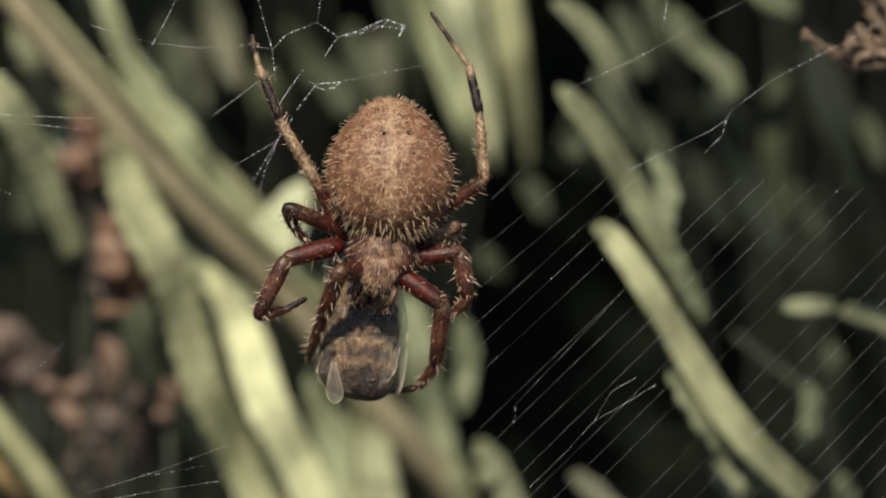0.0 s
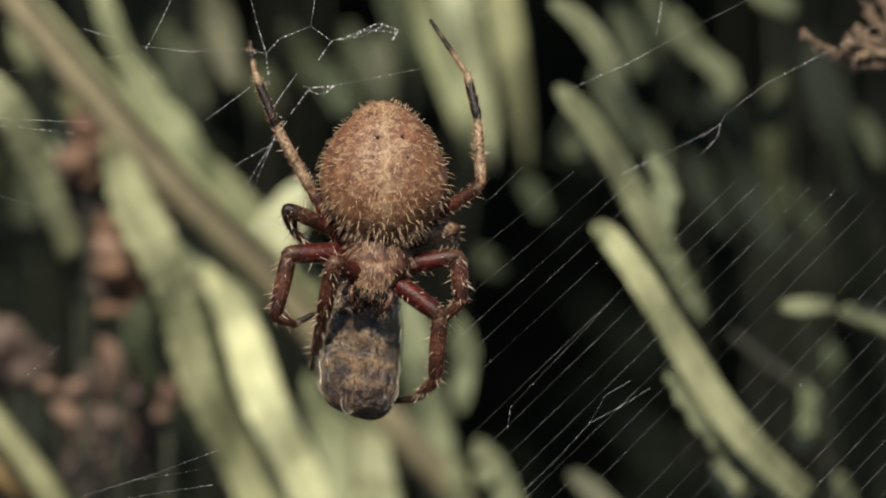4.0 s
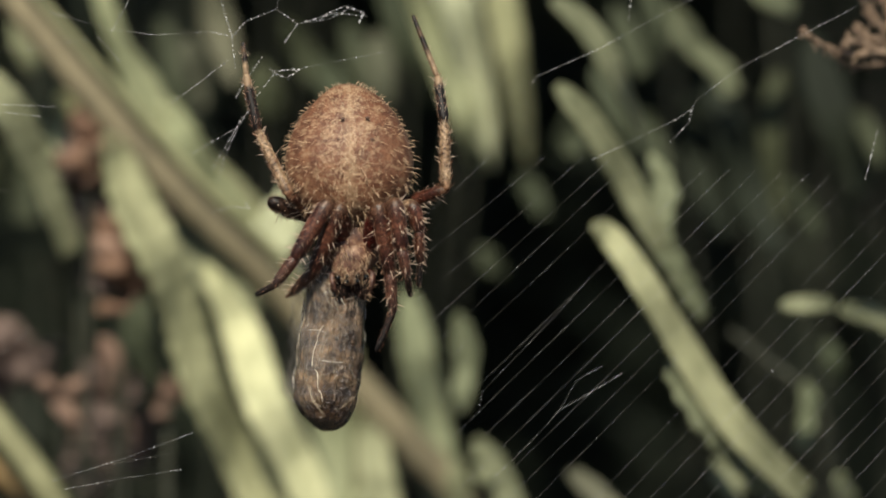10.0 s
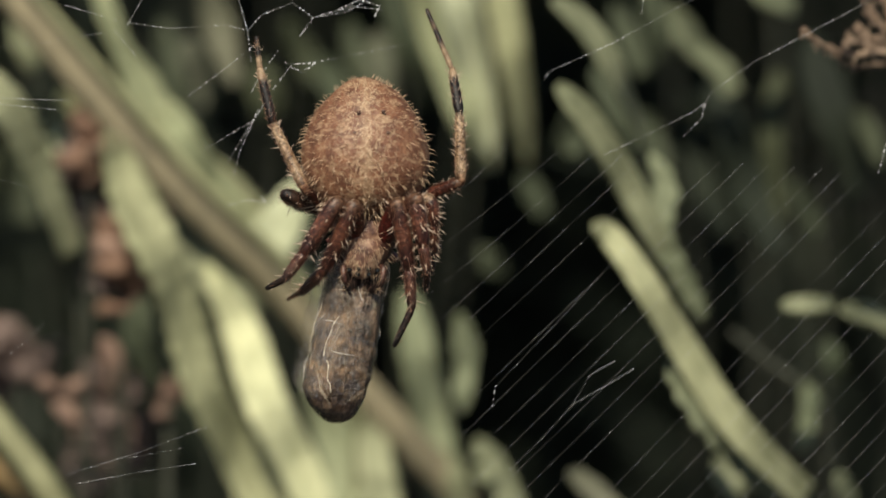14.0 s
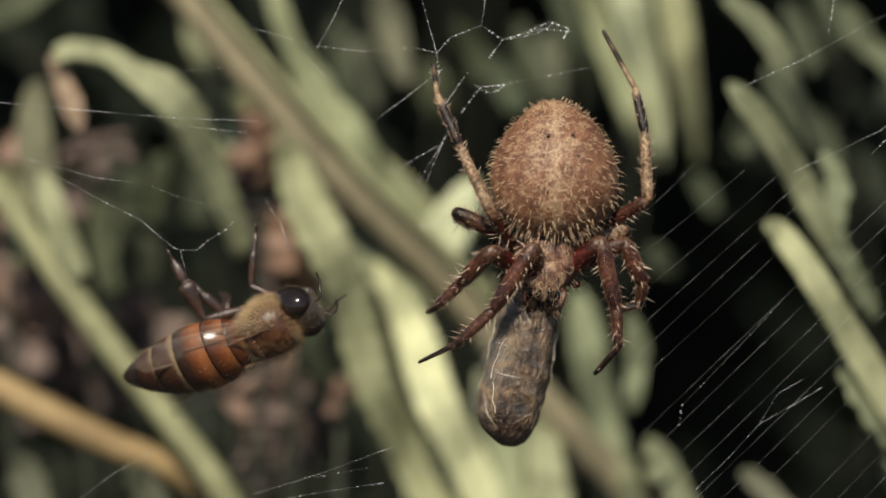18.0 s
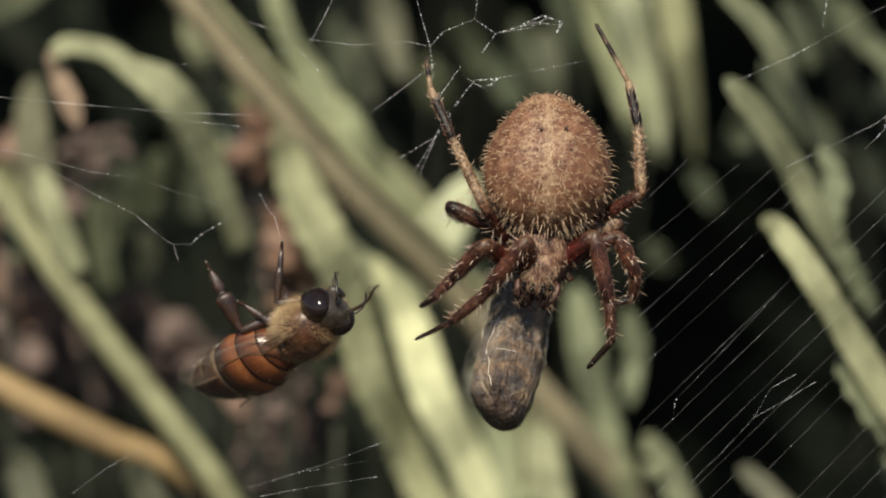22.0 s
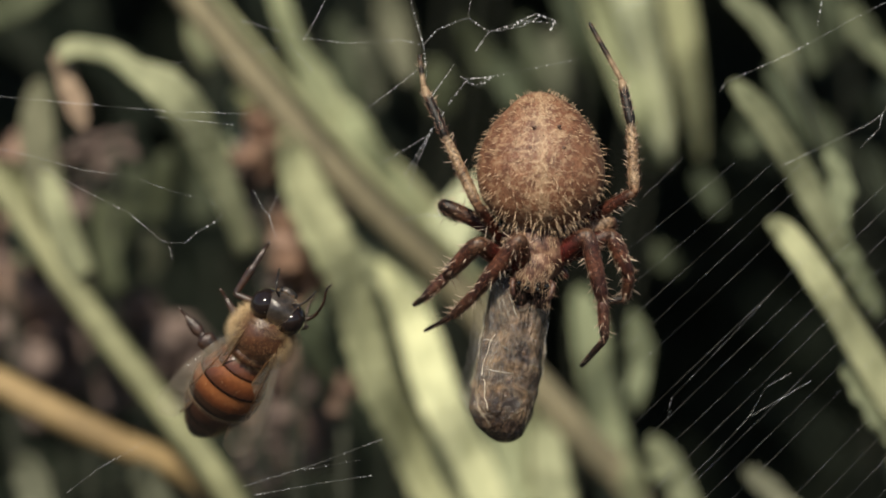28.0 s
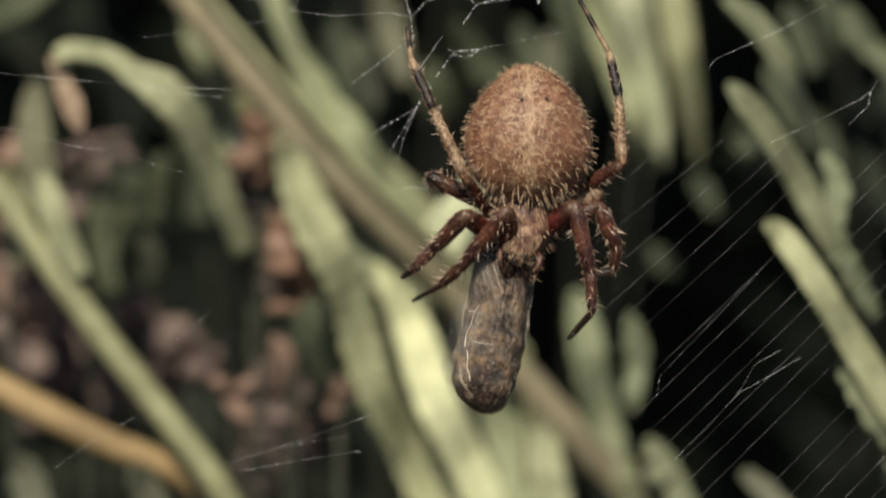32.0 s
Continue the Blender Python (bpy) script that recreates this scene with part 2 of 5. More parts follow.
def view_blade(parent, pts, mat, teeth=0.22, normal=FACE, fold=0.22, seed=0, lobes=0):
    """A leaf through (u, v, d in mm, width) points of the drawing, tip first."""
    n = max(30, int(sum(math.dist(a[:2], b[:2]) for a, b in zip(pts, pts[1:])) / 5))
    sp = spline(pts, n)
    centre = [at(u, v, d / 1000) for u, v, d, w in sp]
    widths = []
    for i, (u, v, d, w) in enumerate(sp):
        x = i / (n - 1)
        tip = min(1.0, math.sqrt(max(0.0, 1 - (1 - min(1, x * n * 5 / (w * 1.5))) ** 2)) + 0.05)
        widths.append(w * U * (DIST + d / 1000) / DIST * tip)
    rnd = random.Random(seed)
    wob = [Vector((0, 0.0009 * math.sin(i * 0.11 + seed), 0)) for i in range(n)]
    s = Shape()
    blade(s, [c + w for c, w in zip(centre, wob)], widths, VIEW.to_3x3() @ normal, teeth * 1.25, pitch=rnd.uniform(0.0017, 0.0022), fold=fold, phase=seed)
    for k in range(abs(lobes)):
        i = int(n * (0.1 + 0.82 * (k + 0.25 * math.sin(k * 3.1 + seed)) / abs(lobes)))
        i = min(n - 2, max(1, i))
        t = (centre[i + 1] - centre[i - 1]).normalized()
        side = t.cross(VIEW.to_3x3() @ normal).normalized() * (1 if lobes > 0 else -1)
        w = widths[i]
        s.egg(Matrix.Translation(centre[i] + side * w * (0.26 + 0.07 * math.sin(k * 2.3))) @ (side + t * 0.5).to_track_quat("Z", "Y").to_matrix().to_4x4(),
              (w * (0.5 + 0.08 * math.sin(k * 2.9)), w * 0.24, w * (0.38 + 0.08 * math.sin(k * 1.7))), 8, 10, 0, None, 0.1, k)
    return part("leaf", s, mat, parent)


def view_stem(parent, pts, mat):
    sp = spline(pts, 40) + [to_ground(*pts[-1])]
    s = Shape()
    s.tube([at(u, v, d / 1000) for u, v, d, w in sp], [w / 2 * U * (DIST + d / 1000) / DIST for u, v, d, w in sp], 10)
    return part("stem", s, mat, parent)


def to_ground(u, v, d, w):
    """Points of the drawing from (u, v) down to the soil below it."""
    p = at(u, v, d / 1000)
    q = VIEW.inverted() @ Vector((p.x * 1.1, p.y + 0.01, 0.0))
    k = (DIST + q.y) / DIST
    return (q.x / (U * k) + 784, 441 - q.z / (U * k), q.y * 1000, w)


def plant(label, blades, stems):
    """One lavender plant: stems that end in the soil, leaves in the drawing's places.
    A leaf: its points from the tip on, material, teeth, knobs along an edge (+ the lower one, - the upper one)."""
    root = thing("lavender_plant", label, "plant", Matrix(), "lavender")
    for pts, mat in stems:
        view_stem(root, pts, mat)
    for i, (pts, mat, teeth, *knobs) in enumerate(blades):
        view_blade(root, pts, mat, teeth, seed=i * 1.7 + len(blades), normal=Vector((0.15 + 0.3 * math.sin(i * 2.1), -1, 0.35)), lobes=knobs[0] if knobs else 0)
    return root


centre_plant = plant("tall grey-green lavender with long toothed leaves", [
    # the broad pale leaf and its neighbours under the spider
    ([(668, 462, 50, 18), (704, 538, 49, 54), (736, 612, 48, 76), (768, 700, 47, 80), (810, 795, 47, 78), (854, 885, 48, 76), (920, 1050, 50, 60)], M_LEAF_PALE, 0.06),
    ([(494, 236, 43, 34), (514, 300, 43, 74), (544, 370, 43, 96), (586, 450, 43, 98), (618, 540, 44, 90), (644, 630, 46, 86), (676, 712, 48, 88), (720, 800, 50, 98), (768, 890, 51, 104), (830, 1000, 52, 90)], M_LEAF_MID, 0.17),
    ([(520, 420, 56, 40), (560, 500, 55, 60), (610, 580, 54, 66), (660, 650, 54, 50)], M_LEAF_SAGE_SHADE, 0.14),
    ([(604, 186, 50, 40), (628, 244, 50, 62), (666, 326, 51, 72), (718, 406, 52, 78), (790, 480, 56, 70)], M_LEAF, 0.14),
    ([(672, 276, 53, 36), (710, 346, 53, 70), (752, 418, 53, 92), (800, 470, 54, 96), (860, 540, 56, 80)], M_LEAF, 0.16),
    ([(590, 350, 50, 36), (632, 412, 50, 62), (684, 484, 50, 74), (744, 560, 51, 60)], M_LEAF_MID, 0.1),
    ([(842, 326, 50, 44), (814, 376, 50, 76), (784, 426, 50, 86), (760, 490, 50, 60)], M_LEAF_PALE, 0.1),
    ([(466, -60, 50, 30), (494, 20, 50, 42), (520, 96, 50, 46), (552, 160, 50, 72), (578, 210, 51, 66), (600, 268, 53, 24)], M_LEAF, 0.12),
    ([(850, 650, 54, 50), (880, 720, 54, 80), (905, 800, 54, 84), (935, 900, 54, 80)], M_LEAF_MID, 0.1),
    ([(956, 740, 51, 36), (962, 800, 51, 64), (976, 880, 51, 70), (1000, 960, 51, 60)], M_LEAF_MID, 0.12),
    ([(1022, 520, 57, 42), (1036, 600, 57, 70), (1052, 700, 58, 78), (1072, 800, 59, 80), (1098, 920, 60, 74)], M_LEAF_MID, 0.14),
    ([(1106, 812, 52, 30), (1112, 860, 52, 44), (1126, 930, 52, 44)], M_LEAF_SAGE_SHADE, 0.14),
    ([(1114, 552, 46, 28), (1122, 600, 46, 50), (1128, 640, 46, 48), (1126, 672, 46, 38), (1122, 700, 46, 42), (1120, 734, 47, 14)], M_LEAF_SAGE_SHADE, 0.2),
    ([(1146, 786, 48, 34), (1180, 840, 48, 54), (1215, 910, 48, 54)], M_LEAF_SAGE_SHADE, 0.16, 2),
    # broad leaves that hang in from above
    ([(1150, 310, 66, 10), (1126, 210, 63, 50), (1096, 110, 62, 72), (1060, 0, 62, 80), (1030, -90, 62, 70)], M_LEAF, 0.05),
    ([(1176, 300, 66, 8), (1160, 220, 63, 42), (1136, 110, 61, 62), (1110, 0, 60, 72), (1084, -90, 60, 70)], M_LEAF_PALE, 0.05),
    ([(1236, 292, 66, 12), (1226, 220, 62, 50), (1208, 110, 60, 62), (1188, 0, 60, 66), (1168, -90, 60, 70)], M_LEAF, 0.06),
    ([(1070, 200, 68, 10), (1040, 110, 66, 44), (1006, 10, 66, 60), (980, -80, 66, 50)], M_LEAF_SHADED, 0.08),
    ([(970, 60, 66, 40), (974, 120, 66, 56), (978, 190, 66, 50)], M_LEAF_GREY_DIM, 0.1),
    # dim tips in the gaps, the shade there put into their colour
    ([(634, 66, 62, 40), (642, 110, 62, 60), (652, 150, 62, 46), (664, 200, 62, 16)], M_LEAF_GREY_DIM, 0.12),
    ([(664, -40, 62, 40), (686, 40, 62, 60), (704, 100, 62, 50), (718, 150, 62, 20)], M_LEAF_GREY_DIM, 0.1),
    ([(590, 40, 70, 30), (606, 110, 70, 44), (622, 190, 70, 30)], M_LEAF_SHADED, 0.1),
    ([(760, 110, 66, 44), (770, 160, 66, 80), (786, 210, 66, 60)], M_LEAF_SHADED, 0.12),
    ([(806, 36, 64, 26), (834, 90, 64, 46), (862, 150, 64, 40)], M_LEAF_SHADED, 0.12),
    ([(866, 104, 64, 30), (888, 150, 64, 54), (920, 200, 64, 50)], M_LEAF_SHADED, 0.15),
    ([(920, 40, 68, 30), (930, 100, 68, 40), (950, 160, 68, 30)], M_LEAF_SHADED, 0.1),
    ([(1150, 436, 60, 26), (1172, 466, 60, 48), (1196, 492, 60, 24)], M_LEAF_SHADED, 0.2),
    ([(1308, 204, 52, 40), (1314, 240, 52, 66), (1320, 280, 52, 36)], M_LEAF_SHADED, 0.2),
    ([(1226, 310, 66, 24), (1246, 345, 66, 44), (1264, 380, 66, 24)], M_LEAF_SHADED, 0.2),
], [
    ([(318, -66, 44, 15), (468, 112, 44, 16), (588, 250, 44, 17), (706, 372, 45, 16), (812, 474, 47, 16), (932, 622, 50, 15)], M_STEM_GREEN),
    ([(280, -60, 46, 58), (430, 125, 46, 58), (550, 265, 46, 62), (670, 390, 47, 60), (780, 495, 49, 60), (900, 640, 51, 60), (1030, 790, 53, 62), (1110, 880, 54, 60), (1180, 1050, 57, 60)], M_STEM),
])
left_plant = plant("lavender with curled leaf tips and a green stem", [
    # the hooked leaf
    ([(98, 108, 38, 30), (124, 92, 37, 38), (186, 106, 37, 38), (234, 136, 37, 46), (284, 158, 38, 74), (328, 204, 39, 74), (360, 276, 40, 62), (396, 360, 42, 52), (434, 450, 46, 44)], M_LEAF_MID, 0.1),
    ([(142, 236, 38, 36), (126, 196, 37, 42), (108, 150, 37, 36), (98, 104, 37, 32)], M_DRY_PALE, 0.1),
    ([(62, 152, 48, 44), (62, 220, 48, 62), (70, 300, 47, 66), (90, 380, 46, 60), (120, 470, 46, 40)], M_LEAF_GREY_DIM, 0.1),
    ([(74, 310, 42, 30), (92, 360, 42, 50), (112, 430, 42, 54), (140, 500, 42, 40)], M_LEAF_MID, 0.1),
    ([(236, 822, 42, 40), (250, 862, 42, 64), (290, 940, 42, 64)], M_LEAF_GREY_DIM, 0.16),
    ([(28, 816, 46, 44), (46, 860, 46, 70), (80, 960, 46, 60)], M_LEAF_GREY_DIM, 0.16),
    ([(130, -70, 56, 50), (50, 0, 56, 60), (-50, 50, 56, 60)], M_LEAF_SHADED, 0.1),
    ([(560, 524, 46, 36), (545, 574, 46, 60), (552, 626, 46, 50), (574, 690, 47, 30)], M_LEAF_SHADED, 0.14),
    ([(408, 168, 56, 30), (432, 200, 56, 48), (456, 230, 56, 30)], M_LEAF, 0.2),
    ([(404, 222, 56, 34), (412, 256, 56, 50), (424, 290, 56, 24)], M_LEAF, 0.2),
    ([(334, 36, 60, 30), (350, 80, 60, 46), (368, 124, 60, 30)], M_LEAF_SAGE_SHADE, 0.16),
    ([(292, 270, 60, 36), (278, 330, 60, 50), (262, 400, 60, 40)], M_LEAF_SHADED, 0.16),
    ([(258, 420, 58, 24), (266, 465, 58, 42), (260, 510, 60, 20)], M_LEAF_GREY_DIM, 0.2),
    ([(170, 360, 56, 44), (184, 430, 56, 60), (200, 520, 56, 50)], M_LEAF_SHADED, 0.16),
    ([(240, 300, 66, 40), (220, 360, 66, 56), (200, 430, 66, 40)], M_LEAF_SHADED, 0.16),
    ([(320, 200, 66, 40), (344, 300, 66, 56), (352, 400, 66, 40)], M_LEAF_SHADED, 0.16),
    ([(4, 300, 52, 40), (24, 380, 52, 60), (50, 470, 50, 50)], M_LEAF_MID, 0.12),
], [
    ([(-60, 270, 46, 42), (30, 390, 45, 44), (112, 506, 44, 48), (205, 630, 43, 50), (300, 750, 42, 50), (396, 880, 42, 52), (480, 1050, 44, 50)], M_STEM_GREEN),
    ([(-80, 652, 44, 54), (0, 692, 44, 56), (100, 744, 44, 56), (200, 792, 44, 54), (300, 834, 45, 50), (400, 900, 47, 44)], M_STEM_TAN),
])
right_plant = plant("lavender with blunt toothed leaves, darkened in colour for part shade", [
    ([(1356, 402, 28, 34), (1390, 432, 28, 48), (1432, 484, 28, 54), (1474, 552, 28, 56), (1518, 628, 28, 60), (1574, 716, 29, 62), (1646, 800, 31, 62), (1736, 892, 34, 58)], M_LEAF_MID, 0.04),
    ([(1494, 648, 30, 34), (1514, 680, 30, 64), (1556, 740, 30, 78), (1610, 808, 32, 76), (1686, 888, 35, 62)], M_LEAF_SAGE_SHADE, 0.3),
    ([(1288, 150, 31, 36), (1336, 202, 31, 48), (1384, 276, 31, 50), (1424, 344, 32, 52), (1456, 404, 33, 44), (1490, 470, 35, 24)], M_LEAF_SAGE_SHADE, 0.06),
    ([(1452, 268, 36, 20), (1470, 300, 35, 34), (1484, 336, 34, 52), (1478, 380, 33, 52), (1474, 424, 33, 52), (1498, 470, 34, 46), (1522, 514, 35, 46), (1552, 562, 36, 28)], M_LEAF_SAGE_SHADE, 0.34),
    ([(1280, 2, 35, 36), (1330, 40, 35, 48), (1370, 90, 36, 54), (1396, 140, 38, 50), (1420, 196, 41, 40), (1450, 270, 44, 24)], M_LEAF_SAGE_SHADE, 0.1),
    ([(1360, 120, 52, 30), (1384, 170, 52, 50), (1440, 250, 52, 50)], M_LEAF_SHADED, 0.16),
    ([(1686, 540, 32, 24), (1716, 538, 32, 32), (1752, 540, 32, 32), (1784, 546, 33, 22)], M_LEAF_SAGE_SHADE, 0.08),
    ([(1796, 550, 33, 26), (1826, 562, 34, 40), (1880, 578, 36, 44), (1980, 640, 40, 40)], M_LEAF_SAGE_SHADE, 0.1),
    ([(1312, 848, 40, 28), (1336, 862, 40, 38), (1372, 892, 40, 44), (1430, 960, 40, 50)], M_LEAF_GREY_DIM, 0.16),
    ([(1572, 822, 40, 34), (1592, 850, 40, 54), (1620, 880, 40, 30)], M_LEAF_SAGE_SHADE, 0.16),
    ([(1790, 836, 42, 28), (1798, 864, 42, 40), (1820, 900, 42, 30)], M_LEAF_SAGE_SHADE, 0.2),
    ([(1492, 10, 50, 40), (1512, 56, 50, 60), (1544, 96, 51, 44), (1586, 130, 52, 44), (1600, 166, 53, 36)], M_LEAF_SAGE_SHADE, 0.24),
    ([(1394, 10, 60, 30), (1412, 60, 60, 44), (1440, 130, 60, 30)], M_LEAF_SHADED, 0.15),
    ([(1448, -30, 62, 36), (1462, 40, 62, 50), (1470, 110, 62, 30)], M_LEAF_SHADED, 0.15),
    ([(1630, -40, 50, 50), (1672, -6, 50, 60), (1716, 20, 52, 36)], M_LEAF_SAGE_SHADE, 0.1),
    ([(1440, 200, 56, 30), (1462, 250, 56, 40), (1480, 300, 56, 30)], M_LEAF_SHADED, 0.2),
    ([(1734, 684, 46, 24), (1742, 712, 46, 40), (1736, 738, 46, 30), (1730, 770, 46, 36), (1724, 800, 46, 14)], M_LEAF_SAGE_SHADE, 0.2),
    ([(1770, 604, 52, 24), (1782, 640, 52, 40), (1792, 680, 52, 24)], M_LEAF_SHADED, 0.2),
    ([(1700, 320, 60, 24), (1730, 370, 60, 44), (1760, 420, 60, 24)], M_LEAF_SHADED, 0.2),
    ([(1830, 200, 54, 30), (1850, 240, 54, 44), (1866, 290, 54, 24)], M_LEAF_SHADED, 0.2),
    ([(1690, 130, 62, 30), (1670, 200, 62, 40), (1674, 300, 62, 40), (1690, 400, 62, 24)], M_LEAF_SHADED, 0.1),
    ([(1590, 190, 58, 50), (1606, 260, 58, 76), (1636, 350, 58, 70), (1680, 450, 58, 40)], M_LEAF_DEEP_SHADE, 0.12),
    ([(1520, 170, 60, 40), (1530, 240, 60, 60), (1552, 330, 60, 50), (1590, 420, 60, 30)], M_LEAF_DEEP_SHADE, 0.12),
    ([(1740, 60, 58, 50), (1764, 150, 58, 80), (1800, 250, 58, 70), (1840, 350, 58, 40)], M_LEAF_DEEP_SHADE, 0.12),
    ([(1560, 150, 60, 60), (1600, 250, 60, 80), (1640, 350, 60, 70)], M_LEAF_DEEP_SHADE, 0.15),
], [
    ([(1600, 590, 48, 14), (1660, 640, 48, 15), (1730, 694, 48, 16), (1770, 760, 50, 18), (1800, 1040, 54, 24)], M_STEM_SHADED),
])

# ---- dense lavender behind ----
def spare_leaf(name, length, width, bend, mat, seed):
    s = Shape()
    n = 34
    c = [(bend * length * (i / n) ** 2, 0.12 * length * math.sin(3 * i / n + seed), length * i / n) for i in range(n + 1)]
    w = [width * (0.35 + 0.65 * math.sin(math.pi * min(1, 0.12 + 0.9 * i / n)) ** 0.5) * (1 if i < n - 2 else 0.55 if i < n else 0.15) for i in range(n + 1)]
    blade(s, c, w, (0.1, -1, 0.2), 0.2, pitch=0.0026, fold=0.2, phase=seed)
    return s.mesh(name, [mat])


SPARE = [spare_leaf("leaf", random.Random(i).uniform(0.030, 0.052), random.Random(i + 9).uniform(0.0026, 0.0044), (-0.5, -0.2, 0.1, 0.3)[i % 4], M_LEAF_DEEP_SHADE, i) for i in range(8)]


def thicket(x, y, height, lean, seed, leaves=22, low=0.55, size=1.0, slim=1.0):
    """A shoot of leaves coloured dark for shade, that rises from the soil behind the bright ones."""
    rnd = random.Random(seed)
    root = thing("lavender_shoot", "dim green lavender shoot behind the web, coloured dark for shade", "plant", Matrix.Translation((x, y, 0)), "lavender shoots")
    s = Shape()
    top = Vector((lean * height, 0.02, height))
    pts = [top * (i / 12) + Vector((0.004 * math.sin(i + seed), 0.004 * math.cos(i * 1.3 + seed), 0)) * (i > 0) for i in range(13)]
    s.tube(pts, [(0.0011 - 0.00005 * i) * slim for i in range(13)], 7)
    part("stem", s, M_STEM_SHADED, root)
    for i in range(leaves):
        h = rnd.uniform(low, 1.05)
        p = top * h
        m = Matrix.Translation(p) @ pose(0, 0, 0, rnd.uniform(-25, 25), lean * 40 + rnd.uniform(-38, 38) - 12, rnd.uniform(-50, 50)) @ Matrix.Scale(size, 4)
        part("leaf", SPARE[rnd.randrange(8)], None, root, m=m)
    return root


row = 0
for y, count, height, size, low in ((0.095, 12, 0.31, 1.0, 0.6), (0.135, 14, 0.32, 1.1, 0.55), (0.19, 18, 0.31, 1.3, 0.45), (0.27, 22, 0.30, 1.6, 0.4), (0.36, 22, 0.29, 2.0, 0.25)):
    for i in range(count):
        rr = random.Random(row * 50 + i)
        x = (-0.075 + 0.165 * (i + rr.uniform(0.1, 0.9)) / count) * (1 + 2.4 * y)
        high, lean = height + rr.uniform(-0.04, 0.03), rr.uniform(-0.35, 0.05)
        if (0.010 < x < 0.036 or 0.004 < x + lean * high * 0.8 < 0.060) and row < 2:
            continue
        thicket(x, y, high, lean, row * 100 + i, size=size, low=low, slim=0.45)
    row += 1
# added tall shoots: their tops, out of view, keep the sun from the leaves behind
for i in range(15):
    rr = random.Random(900 + i)
    thicket(-0.075 + 0.165 * (i + rr.uniform(0.1, 0.9)) / 15, 0.085 + rr.uniform(-0.006, 0.012), 0.375 + rr.uniform(-0.015, 0.02), rr.uniform(-0.06, 0.06), 900 + i, 46, 0.865, 0.9, 0.35)
for i in range(12):
    rr = random.Random(950 + i)
    thicket((-0.014 if i < 6 else 0.046) + 0.006 * (i % 6 + rr.uniform(0.1, 0.9)), 0.098 + rr.uniform(-0.006, 0.012), 0.435 + rr.uniform(-0.015, 0.02), rr.uniform(-0.05, 0.05), 950 + i, 46, 0.86, 0.9, 0.35)


# ---- dried flower heads ----
FAT = (0.34, 0.62)


def dry_flower(label, u, v, d, size, petals, mats, seed, slim=FAT, curl=0.35, husks=0):
    rnd = random.Random(seed)
    root = thing("dried_flower", label, "flower", Matrix(), "dried flowers")
    k = U * (DIST + d / 1000) / DIST
    c = at(u, v, d / 1000)
    for i in range(petals):
        a, b = rnd.uniform(0, 2 * math.pi), rnd.uniform(-0.9, 0.9)
        way = Vector((math.cos(a), -0.5 + b, math.sin(a))).normalized()
        q = c + way * size * k * rnd.uniform(0.0, 0.35)
        ln = size * k * rnd.uniform(0.5, 1.0)
        bend = Vector((rnd.uniform(-1, 1), rnd.uniform(-1, 1), rnd.uniform(-1, 1)))
        n = 9
        ps = [q + way * ln * j / n + bend * ln * curl * (j / n) ** 2 for j in range(n + 1)]
        s = Shape()
        wd = size * k * rnd.uniform(*slim)
        blade(s, ps, [wd * math.sin(math.pi * (0.1 + 0.86 * j / n)) for j in range(n + 1)], bend, 0.0, fold=0.5, thick=0.0002)
        part("petal", s, mats[rnd.randrange(len(mats))], root)
    for i in range(husks):
        s = Shape()
        way = Vector((rnd.gauss(0, 0.34), rnd.gauss(0, 0.3), rnd.gauss(0, 0.40)))
        s.egg(Matrix.Translation(c + way * size * k) @ (Vector((way.x, -0.3 + way.y, way.z + 0.4)) + Vector((rnd.uniform(-0.3, 0.3), rnd.uniform(-0.3, 0.3), 0))).to_track_quat("Z", "Y").to_matrix().to_4x4(),
              (size * k * rnd.uniform(0.3, 0.46), size * k * rnd.uniform(0.2, 0.28), size * k * rnd.uniform(0.45, 0.75)), 8, 9, 0, None, 0.25, i)
        part("husk", s, mats[rnd.randrange(len(mats))], root)
    s = Shape()
    e = to_ground(u, v, d, 10)
    s.tube([c, at(u, v + 80, d / 1000), at(u, v + 500, d / 1000), at(e[0], e[1], e[2] / 1000)], [5 * k, 4.5 * k, 4.5 * k, 6 * k], 8)
    part("stem", s, M_STEM_SHADED, root)
    return root


